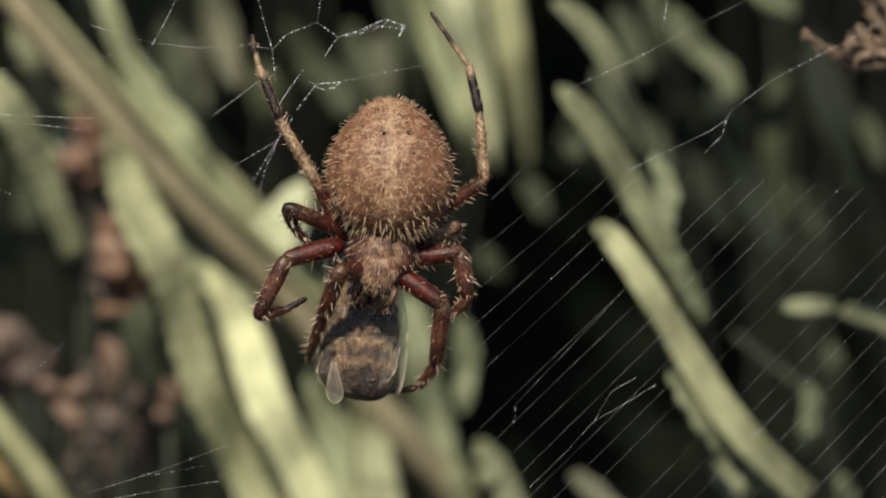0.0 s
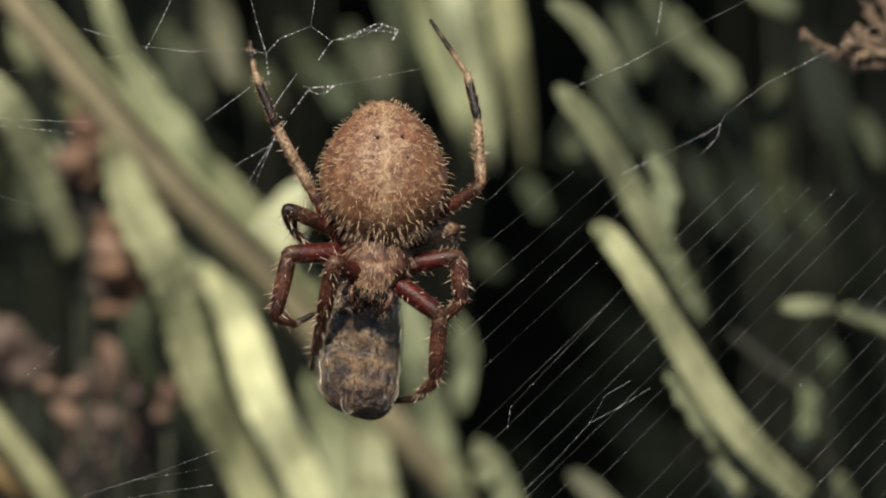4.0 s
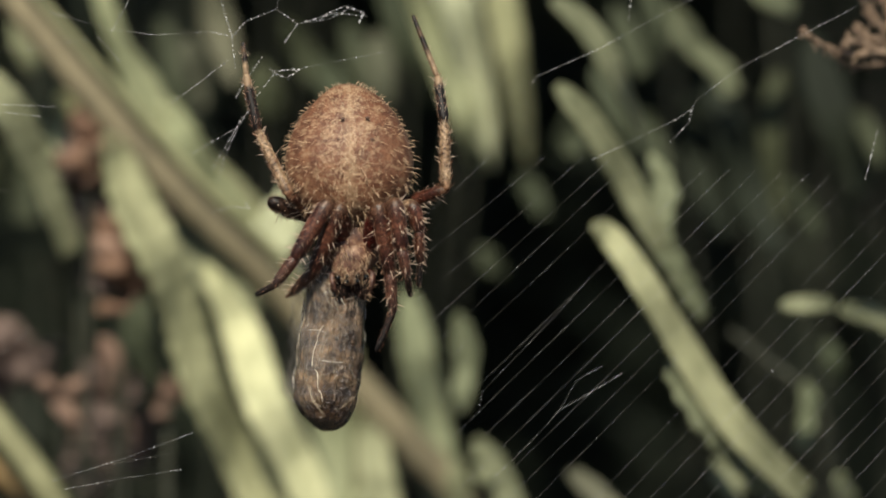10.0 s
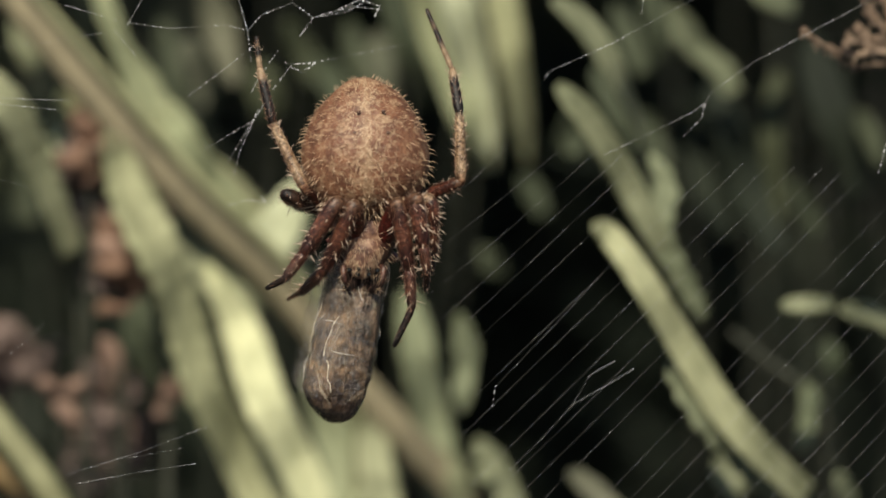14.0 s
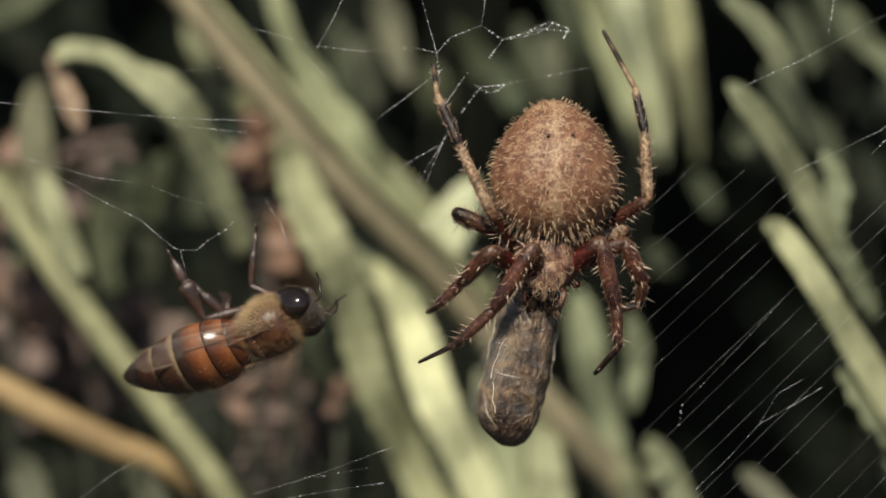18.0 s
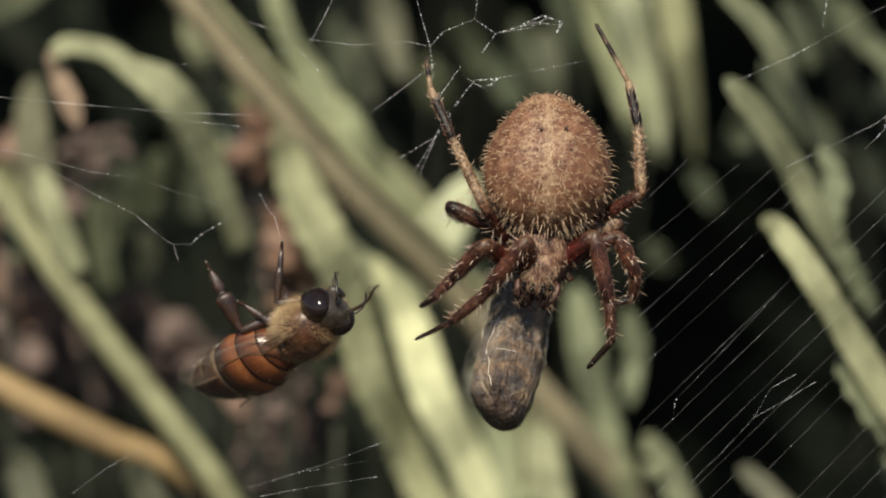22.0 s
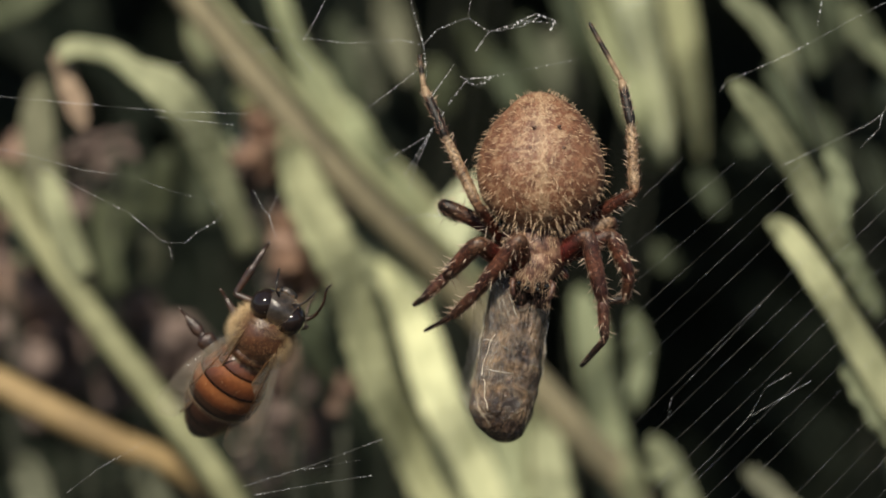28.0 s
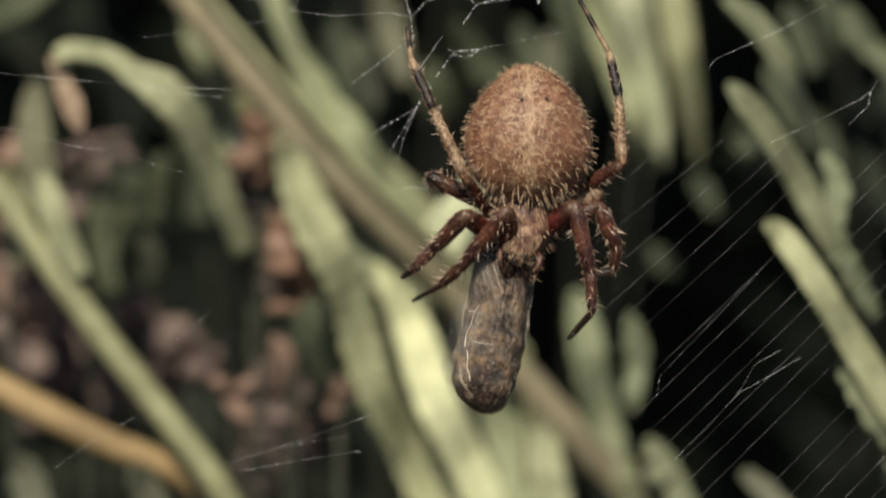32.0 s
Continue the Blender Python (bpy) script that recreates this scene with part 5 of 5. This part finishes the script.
bee_leg(((128, -24, -36), (150, -58, -50), (186, -62, -54), (212, -54, -60), (226, -56, -66)), (6, 6, 4.5, 3.4, 2))
bee_leg(((100, -30, -44), (104, -62, -80), (88, -60, -108), (104, -50, -140), (116, -52, -160)), (6, 6, 5, 4, 2))
bee_leg(((72, -28, -42), (44, -50, -76), (20, -46, -96), (-6, -34, -128), (2, -26, -158), (-10, -24, -178)), (7, 8, 8, 15, 11, 3), "hind leg with a broad shin", 0.45)


# ---- what moves ----
def motions():
    path = [(0, 990, 295), (0.5, 980, 297), (1, 978, 301), (1.5, 968, 302), (2, 965, 297), (2.5, 973, 293), (3, 987, 303), (3.5, 984, 303), (5.5, 974, 289),
            (6, 960, 283), (6.5, 968, 308), (7, 941, 286), (7.5, 945, 309), (8, 945, 297), (8.5, 950, 297), (9, 932, 277), (9.5, 928, 282), (10, 921, 275),
            (10.5, 916, 257), (11, 918, 256), (11.5, 921, 256), (12, 933, 261), (12.5, 943, 268), (13, 949, 267), (13.5, 948, 263)]
    path += [(15.5, 960, 284), (16, 967, 296), (16.5, 967, 276), (17, 971, 286), (17.5, 978, 293), (18, 981, 305), (18.5, 972, 295), (19, 984, 301), (19.5, 984, 304),
            (20, 977, 301), (20.5, 978, 305), (21, 978, 303), (21.5, 978, 302), (22, 973, 301), (22.5, 983, 304), (23, 980, 315), (23.5, 980, 312), (24, 986, 303),
            (24.5, 979, 302), (25, 985, 304), (25.5, 974, 308)]
    path += [(27.5, 965, 289), (28, 951, 294), (28.5, 954, 292), (29, 960, 287), (29.5, 959, 294), (30, 949, 289), (30.5, 972, 306), (31, 967, 309), (31.5, 960, 305),
            (31.7, 955, 295), (32, 935, 241)]
    walk(spider, [(t, VIEW @ Matrix.Translation(loc(u, v))) for t, u, v in path])

    # the web gives with the spider's swinging
    def follow(ob, share, u0, v0):
        walk(ob, [(t, VIEW @ Matrix.Translation(((u - u0) * share * U, 0, (v0 - v) * share * U)) @ VIEW.inverted()) for t, u, v in path])

    follow(web, 0.85, 932, 277)
    follow(tangle, 1.0, 984, 301)
    follow(snare, 0.9, 960, 294)

    drift = []
    for t, u, v in path:
        away = 0.055 if t < 14 else 0.012 if t == 31.7 else 0.05 if t > 31.7 else 0
        drift.append((t, VIEW @ Matrix.Translation(((u - 960) * 0.9 * U - away, 0, (294 - v) * 0.9 * U)) @ VIEW.inverted()))
        if t == 13.5:
            drift.append((15.0, VIEW @ VIEW.inverted()))
    walk(torn, drift)

    # head end: seconds and lean in degrees
    def lean_row(t, a):
        return t, Matrix.Translation((0, 4 * P, -96 * P)) @ pose(0, 0, 0, 0, 180 + a, 0)

    walk(head_end, [lean_row(t, a) for t, a in ((0, 13), (3, 11), (3.5, 11), (5.5, 5), (6, 3), (6.5, 5), (7, 1), (8, -1), (9, -2), (13.5, 0), (15.5, 9), (19, 9), (28, 7), (32, 7))])

    # legs: for each the joints from hip to claw, (u, v, depth), counted from the abdomen's middle
    def leg_walk(key, *rows):
        pieces, sizes = LEGS[key], LEG_SIZES[key]
        home = None
        keyed = [[], [], [], []]
        steps = [(t, [Vector((a - u0, c, v0 - b)) * P for a, b, c in xyz]) for t, u0, v0, *xyz in rows]
        for n in range(len(steps) - 1, 0, -1):
            (t0, p0), (t1, p1) = steps[n - 1], steps[n]
            turns = [(p0[k + 1] - p0[k]).xz.angle((p1[k + 1] - p1[k]).xz, 0.0) for k in range(4)]
            if max(turns) > 0.6 and t1 - t0 < 2:
                mid = [(a + b) / 2 for a, b in zip(p0, p1)]
                steps[n:n] = [((t0 + t1) / 2, mid)]
        for t, tgt in steps:
            at_j, ways = [tgt[0]], []
            for k in range(4):
                w = tgt[k + 1] - at_j[k]
                w.y = 0.0
                rest = (sizes[k] * P) ** 2 - w.length_squared
                w.y = (-1 if k == 0 else 1) * math.sqrt(max((0.12 * sizes[k] * P) ** 2, rest))
                w.normalize()
                ways.append(w)
                at_j.append(at_j[k] + w * sizes[k] * P)
            if home is None:
                home = [(w.copy(), w.to_track_quat("Z", "Y")) for w in ways]
            ms = [Matrix.Translation(at_j[k]) @ (home[k][0].rotation_difference(ways[k]) @ home[k][1]).to_matrix().to_4x4() for k in range(4)]
            for k in range(4):
                keyed[k].append((t, ms[k]))
        for ob, rr in zip(pieces, keyed):
            walk(ob, rr)

    A, Ae, B, C, Dd, E, F, G = (0, 690, 295), (3.5, 683, 300), (5.5, 668, 287), (6, 662, 281), (6.5, 668, 306), (7, 641, 284), (8, 645, 297), (9, 632, 277)
    A3, G2, H = (3, 683, 300), (13.5, 632, 277), (15.5, 997, 297)

    def poses(key, a, a3, b, c, d, e, f, gg, h, later=()):
        leg_walk(key, (*A, *a), (*A3, *a3), (*Ae, *a3), (*B, *b), (*C, *c), (*Dd, *d), (*E, *e), (*F, *f), (*G, *gg), (*G2, *gg), (*H, *h), *((t, 997, 297, *p) for t, p in later or ((28, h), (32, h))))

    l4 = ((610, 420, 40), (562, 328, -30), (492, 205, 0), (455, 110, 10), (443, 50, 30))
    l4b = ((600, 420, 40), (550, 340, -30), (478, 230, 0), (447, 125, 10), (446, 60, 30))
    l4g = ((580, 400, 40), (525, 350, -30), (470, 235, 0), (447, 125, 10), (442, 60, 30))
    poses("L4", l4, ((610, 430, 40), (555, 335, -30), (490, 215, 0), (452, 120, 10), (443, 60, 30)),
          ((600, 420, 40), (545, 335, -30), (480, 220, 0), (450, 120, 10), (443, 60, 30)), l4b,
          ((605, 440, 40), (545, 360, -30), (485, 250, 0), (455, 150, 10), (450, 90, 30)),
          ((585, 420, 40), (515, 345, -30), (455, 235, 0), (435, 140, 10), (440, 80, 30)),
          ((590, 430, 40), (520, 360, -30), (465, 240, 0), (440, 140, 10), (438, 80, 30)), l4g,
          ((930, 440, 40), (885, 375, -30), (828, 252, 0), (790, 165, 10), (782, 108, 30)))
    poses("R4", ((765, 385, 40), (858, 320, -40), (850, 197, -10), (832, 115, 10), (762, 15, 30)),
          ((765, 390, 40), (855, 325, -40), (850, 205, -10), (832, 125, 10), (765, 25, 30)),
          ((750, 380, 40), (850, 315, -40), (846, 195, -10), (832, 120, 10), (762, 22, 30)),
          ((740, 375, 40), (840, 318, -40), (838, 195, -10), (822, 115, 10), (760, 18, 30)),
          ((745, 395, 40), (842, 340, -40), (842, 220, -10), (826, 140, 10), (768, 45, 30)),
          ((720, 375, 40), (820, 322, -40), (818, 200, -10), (802, 120, 10), (752, 30, 30)),
          ((725, 390, 40), (822, 330, -40), (816, 205, -10), (800, 130, 10), (750, 35, 30)),
          ((705, 375, 40), (802, 340, -40), (800, 215, -10), (790, 140, 10), (745, 25, 30)),
          ((1070, 405, 40), (1162, 352, -40), (1157, 228, -10), (1142, 152, 10), (1085, 48, 30)))
    l3 = ((600, 405, 40), (508, 367, -10), (520, 402, 40), (540, 425, 70), (545, 430, 90))
    poses("L3", l3, l3, ((600, 395, 40), (520, 360, -10), (525, 395, 40), (540, 420, 70), (545, 430, 90)),
          ((600, 400, 40), (515, 372, -10), (528, 400, 40), (540, 420, 70), (545, 430, 90)),
          ((595, 415, 40), (492, 360, -10), (505, 390, 40), (530, 415, 70), (540, 430, 90)),
          ((582, 402, 40), (472, 348, -10), (514, 372, 40), (545, 390, 70), (564, 400, 90)),
          ((580, 410, 40), (492, 370, -10), (508, 384, 40), (526, 397, 70), (541, 402, 90)),
          ((585, 395, 40), (496, 362, -10), (512, 376, 40), (530, 388, 70), (545, 392, 90)),
          ((920, 420, 40), (820, 370, 0), (832, 386, 50), (850, 398, 80), (858, 402, 90)))
    poses("L2", ((600, 435, 30), (505, 460, -20), (455, 562, 0), (505, 550, 30), (542, 530, 50)),
          ((605, 445, 30), (505, 458, -20), (478, 585, 0), (522, 575, 30), (560, 555, 50)),
          ((610, 440, 20), (558, 395, -40), (500, 530, -10), (512, 550, 10), (540, 550, 30)),
          ((610, 440, 20), (555, 405, -40), (480, 482, -10), (425, 523, 0), (380, 548, 10)),
          ((600, 450, 20), (480, 480, -20), (410, 522, -10), (370, 550, 0), (345, 568, 10)),
          ((612, 446, 20), (524, 438, -50), (428, 510, -10), (376, 540, 0), (336, 546, 10)),
          ((625, 470, 20), (578, 425, -60), (520, 500, -20), (480, 550, 0), (455, 565, 10)),
          ((612, 420, 0), (592, 366, -60), (528, 474, -20), (498, 512, 0), (468, 526, 10)),
          ((940, 480, 20), (885, 442, -40), (830, 500, -10), (790, 540, 0), (772, 552, 10)))
    poses("L1", ((640, 480, 0), (600, 480, -60), (568, 570, -50), (550, 630, -30), (546, 650, -10)),
          ((640, 490, 0), (592, 470, -60), (572, 580, -50), (562, 640, -40), (556, 665, -30)),
          ((640, 460, 0), (605, 400, -70), (585, 500, -60), (572, 575, -50), (570, 610, -40)),
          ((632, 452, -10), (610, 400, -70), (592, 528, -60), (582, 612, -50), (580, 650, -40)),
          ((632, 486, -10), (608, 436, -70), (594, 566, -60), (584, 648, -50), (582, 690, -40)),
          ((620, 455, -10), (602, 402, -70), (594, 532, -60), (588, 618, -50), (592, 660, -40)),
          ((630, 462, -10), (614, 412, -70), (578, 530, -60), (548, 590, -40), (512, 612, -20)),
          ((618, 432, -10), (614, 374, -78), (568, 486, -60), (532, 524, -50), (522, 532, -30)),
          ((960, 490, 0), (958, 435, -70), (890, 545, -60), (820, 605, -40), (745, 640, -20)),
          ((19, ((960, 490, 0), (958, 435, -70), (888, 545, -60), (826, 605, -40), (762, 637, -20))),
           (22, ((960, 490, 0), (958, 435, -70), (885, 530, -60), (825, 580, -40), (763, 611, -20))),
           (24, ((960, 490, 0), (958, 435, -70), (886, 532, -60), (834, 586, -40), (779, 616, -20))),
           (30, ((960, 490, 0), (958, 435, -70), (885, 525, -60), (840, 568, -40), (791, 595, -20))),
           (32, ((960, 490, 0), (958, 435, -70), (885, 525, -60), (840, 568, -40), (791, 595, -20)))))
    poses("R1", ((705, 485, 10), (792, 545, -40), (772, 650, -30), (745, 690, -10), (695, 702, 10)),
          ((708, 500, 10), (792, 572, -40), (774, 680, -30), (745, 710, -10), (690, 718, 10)),
          ((700, 485, 10), (772, 492, -60), (770, 610, -30), (752, 650, -10), (705, 665, 10)),
          ((700, 470, 10), (766, 468, -60), (770, 585, -30), (755, 618, -10), (695, 628, 10)),
          ((700, 490, 10), (762, 450, -60), (770, 590, -30), (755, 622, -10), (700, 650, 10)),
          ((690, 470, 0), (734, 408, -70), (760, 526, -30), (752, 594, -10), (702, 630, 10)),
          ((690, 480, 10), (740, 408, -70), (756, 560, -30), (742, 610, -10), (708, 650, 10)),
          ((668, 440, -10), (682, 372, -78), (702, 488, -40), (708, 560, -10), (672, 642, 10)),
          ((1010, 480, 10), (1078, 425, -60), (1106, 545, -30), (1110, 612, -10), (1070, 660, 10)))
    r2 = ((705, 460, 30), (832, 445, -20), (830, 530, 0), (802, 560, 20), (780, 562, 40))
    poses("R2", r2, ((705, 470, 30), (835, 447, -20), (822, 555, 0), (792, 562, 20), (775, 560, 40)),
          ((705, 455, 30), (808, 430, -30), (822, 520, 0), (792, 542, 20), (770, 545, 40)),
          ((705, 455, 20), (795, 405, -40), (850, 452, 0), (890, 482, 10), (908, 505, 20)),
          ((710, 465, 20), (830, 450, -40), (882, 492, 0), (905, 522, 10), (925, 545, 20)),
          ((705, 455, 20), (838, 436, -30), (860, 482, 0), (856, 530, 20), (850, 545, 40)),
          ((705, 455, 20), (800, 412, -40), (816, 482, 0), (810, 530, 20), (800, 545, 40)),
          ((684, 425, 0), (710, 366, -65), (722, 448, -30), (732, 496, 0), (738, 528, 20)),
          ((1020, 470, 30), (1124, 425, -40), (1156, 500, -10), (1150, 540, 20), (1108, 548, 40)))
    r3 = ((720, 430, 40), (815, 397, 10), (805, 415, 50), (790, 425, 70), (780, 430, 90))
    r3f = ((700, 420, 40), (795, 390, 10), (790, 415, 50), (780, 425, 70), (770, 430, 90))
    poses("R3", r3, r3, ((705, 420, 40), (822, 393, 10), (810, 415, 50), (795, 425, 70), (780, 430, 90)), r3f,
          ((705, 430, 40), (800, 415, 10), (795, 430, 50), (780, 440, 70), (770, 445, 90)),
          ((690, 420, 40), (785, 380, 10), (780, 400, 50), (770, 415, 70), (760, 430, 90)), r3f,
          ((694, 408, 20), (742, 368, -45), (754, 414, -20), (756, 472, 0), (754, 512, 20)),
          ((1040, 440, 40), (1122, 402, 0), (1114, 425, 50), (1104, 435, 70), (1098, 445, 90)))

    # prey: lower end from the abdomen's middle, lean, tip towards the lens, turn about its length
    hold = [(0, -58, 415, -3, 25, 0), (3, -51, 436, -4, 20, 10), (3.5, -51, 438, -4, 19, 25), (5.5, -28, 453, -4, 15, 30), (6, -46, 455, -8, 12, 40),
            (6.5, -33, 453, -5, 12, 45), (7, 12, 467, 2, 12, 50), (8, -22, 482, -6, 8, 70), (9, -40, 503, -7, 5, 90), (10, -48, 492, -6, 5, 90), (11, -66, 505, -10, 5, 90), (13, -60, 489, -9, 5, 90)]
    hold += [(13.5, -58, 489, -10, 5, 90), (15.5, -104, 480, -15, 5, 80), (19, -92, 493, -12, 5, 75), (21, -80, 495, -9, 5, 75), (21.5, -89, 452, -14, 28, 75), (22, -92, 466, -13, 20, 75),
             (22.5, -82, 490, -9, 5, 75), (23, -78, 495, -8, 5, 75), (23.5, -75, 489, -7, 5, 75), (24, -119, 451, -20, 25, 75), (24.5, -100, 452, -15, 25, 75)]
    hold += [(25, -93, 468, -13, 20, 75), (25.5, -93, 482, -12, 8, 75), (27.5, -110, 468, -17, 15, 75), (28, -80, 497, -10, 5, 75), (28.5, -55, 497, -6, 5, 75), (29, -90, 461, -12, 25, 75),
             (30, -79, 488, -10, 5, 75), (31, -79, 490, -9, 5, 75), (31.5, -75, 495, -9, 5, 75), (32, -90, 496, -11, 5, 75)]
    hold = np.array(hold)
    rows = []
    for t, u, v in path:
        du, dv, lean, tip, turn = (float(np.interp(t, hold[:, 0], hold[:, k])) for k in range(1, 6))
        end = loc(u + du, v + dv, 0.0014)
        rot = pose(0, 0, 0, 0, -lean, 0) @ pose(0, 0, 0, -tip, 0, 0) @ pose(0, 0, 0, 0, 0, turn)
        up = (rot @ Vector((0, 0, 1))).normalized()
        rows.append((t, VIEW @ Matrix.Translation(end + up * PREY_L / 2 * P) @ rot))
    walk(prey, rows)
    # the wing tip is wrapped up with the rest
    walk(wing_tip, [(t, Matrix.Translation((0.45 * x * P, 0.7 * x * P, x * P))) for t, x in ((0, 0), (3.5, 10), (6, 80), (32, 80))])

    # bee: head and tail in the drawing, and how far its back is turned down from the lens
    def bee_row(t, u0, v0, u1, v1, roll, near=1.0):
        flat = Vector((u0 - u1, 0, v1 - v0)) * P
        full = 392 * P
        depth = math.sqrt(max(0.0, full ** 2 - flat.length ** 2)) * near
        axis = Vector((flat.x, -depth, flat.z)).normalized()
        mid = Vector(((u0 + u1) / 2 - 784, 0, 441 - (v0 + v1) / 2)) * P
        lens = Vector((0, -1, 0))
        lens = (lens - axis * lens.dot(axis)).normalized()
        down = axis.cross(lens)
        if down.z > 0:
            down.negate()
        back = lens * math.cos(radians(roll)) + down * math.sin(radians(roll))
        side = back.cross(axis)
        m = Matrix((axis, side, back)).transposed().to_4x4()
        return t, VIEW @ Matrix.Translation(mid * ((DIST + 0.0035) / DIST) + Vector((0, 0.0035, 0)) + axis * 2 * P) @ m

    flight = (
        (0, -700, 330, -1010, 260, 20), (13.7, -700, 330, -1010, 260, 20), (14.3, -100, 430, -420, 480, 20), (15, 470, 470, 200, 610, 15), (15.5, 498, 481, 268, 619, 26),
        (16, 533, 518, 192, 618, 24), (16.5, 537, 536, 188, 654, 26), (17, 530, 491, 178, 640, 34), (17.5, 524, 523, 190, 659, 38),
        (18, 571, 545, 220, 699, 40), (18.5, 532, 526, 171, 588, 55), (19, 606, 562, 252, 676, 65), (19.5, 624, 578, 281, 676, 65),
        (20, 622, 570, 281, 690, 64), (20.5, 624, 575, 290, 722, 58), (21, 593, 559, 350, 732, 40), (21.5, 570, 590, 276, 702, 45),
        (22, 616, 550, 338, 725, 38), (22.5, 607, 581, 364, 745, 36), (23, 585, 578, 328, 748, 36), (23.5, 566, 586, 268, 720, 32),
        (24, 556, 570, 326, 782, 12), (24.5, 580, 570, 364, 788, 14), (25, 594, 562, 356, 782, 20), (25.5, 578, 576, 318, 794, 22),
        (27.5, 590, 611, 266, 756, 38), (28, 508, 534, 320, 800, 6), (28.5, 526, 540, 358, 810, 4), (29, 517, 538, 384, 818, 4),
        (29.5, 521, 538, 390, 820, 2), (30, 506, 522, 396, 822, 0), (30.5, 497, 530, 436, 828, 0), (31, 474, 520, 442, 826, 0),
        (31.4, 452, 515, 442, 783, 0), (31.5, 440, 560, 432, 830, 0), (31.6, 430, 700, 425, 970, 0), (31.7, 425, 900, 422, 1170, 0), (32, 420, 1900, 420, 2170, 0))
    walk(bee, [bee_row(*r) for r in flight])

    # the free legs: seconds and the foot's place in the drawing; side: which way the knee bends
    def wave(leg, side, *feet):
        hip, thigh, shin, top, low = leg
        F, R = np.array(feet, float), np.array([r[:5] for r in flight], float)
        mid_u, mid_v = (R[:, 1] + R[:, 3]) / 2, (R[:, 2] + R[:, 4]) / 2
        off_u, off_v = F[:, 1] - np.interp(F[:, 0], R[:, 0], mid_u), F[:, 2] - np.interp(F[:, 0], R[:, 0], mid_v)
        tops, lows = [], []
        for k, r in enumerate(flight):
            t = r[0]
            seen = VIEW.inverted() @ bee_row(*r)[1]
            turn = seen.to_3x3().inverted()
            h = seen @ (hip * q)
            w = Vector(((mid_u[k] + np.interp(t, F[:, 0], off_u) - 784) * P - h.x, 0, (441 - mid_v[k] - np.interp(t, F[:, 0], off_v)) * P - h.z)) / q
            far = min(max(w.length, 1.08 * (shin - thigh)), 0.985 * (thigh + shin))
            w.normalize()
            across = Vector((0, -1, 0)).cross(w).normalized() * side
            bend = math.acos(max(-1, min(1, (thigh ** 2 + far ** 2 - shin ** 2) / (2 * thigh * far))))
            ax = (w * math.cos(bend) + across * math.sin(bend)).normalized()
            bx = (w * far - ax * thigh).normalized()
            poses_of = []
            for x in (ax, bx):
                z = Vector((0, -1, 0))
                poses_of.append(turn @ Matrix((x, z.cross(x), z)).transposed())
            upper = Matrix.Translation(hip * q) @ poses_of[0].to_4x4()
            lower = Matrix.Translation((hip + turn @ ax * thigh) * q) @ poses_of[1].to_4x4()
            tops.append((t, upper))
            lows.append((t, upper.inverted() @ lower))
        walk(top, tops)
        walk(low, lows)

    wave(HIND, 1, (16, 286, 403), (17, 276, 418), (18, 290, 448), (19, 289, 449), (20, 339, 494), (21, 331, 521), (22, 364, 474), (23, 343, 528), (24, 351, 491), (25, 381, 540), (27.5, 325, 571), (28, 304, 554), (29, 335, 561), (30, 319, 557))
    wave(MIDDLE, 1, (16, 343, 355), (17, 300, 428), (18, 310, 488), (19, 317, 500), (20, 376, 540), (21, 365, 521), (22, 420, 545), (23, 371, 530), (24, 399, 549), (25, 430, 565), (27.5, 424, 522), (28, 379, 520), (29, 365, 535), (30, 377, 524))
    wave(FORE, 1, (16, 406, 337), (17, 441, 408), (18, 450, 401), (19, 471, 439), (20, 468, 453), (21, 485, 449), (22, 502, 438), (23, 483, 441), (24, 524, 471), (25, 503, 461), (27.5, 488, 453), (28, 469, 436), (29, 477, 454), (30, 479, 437))


motions()
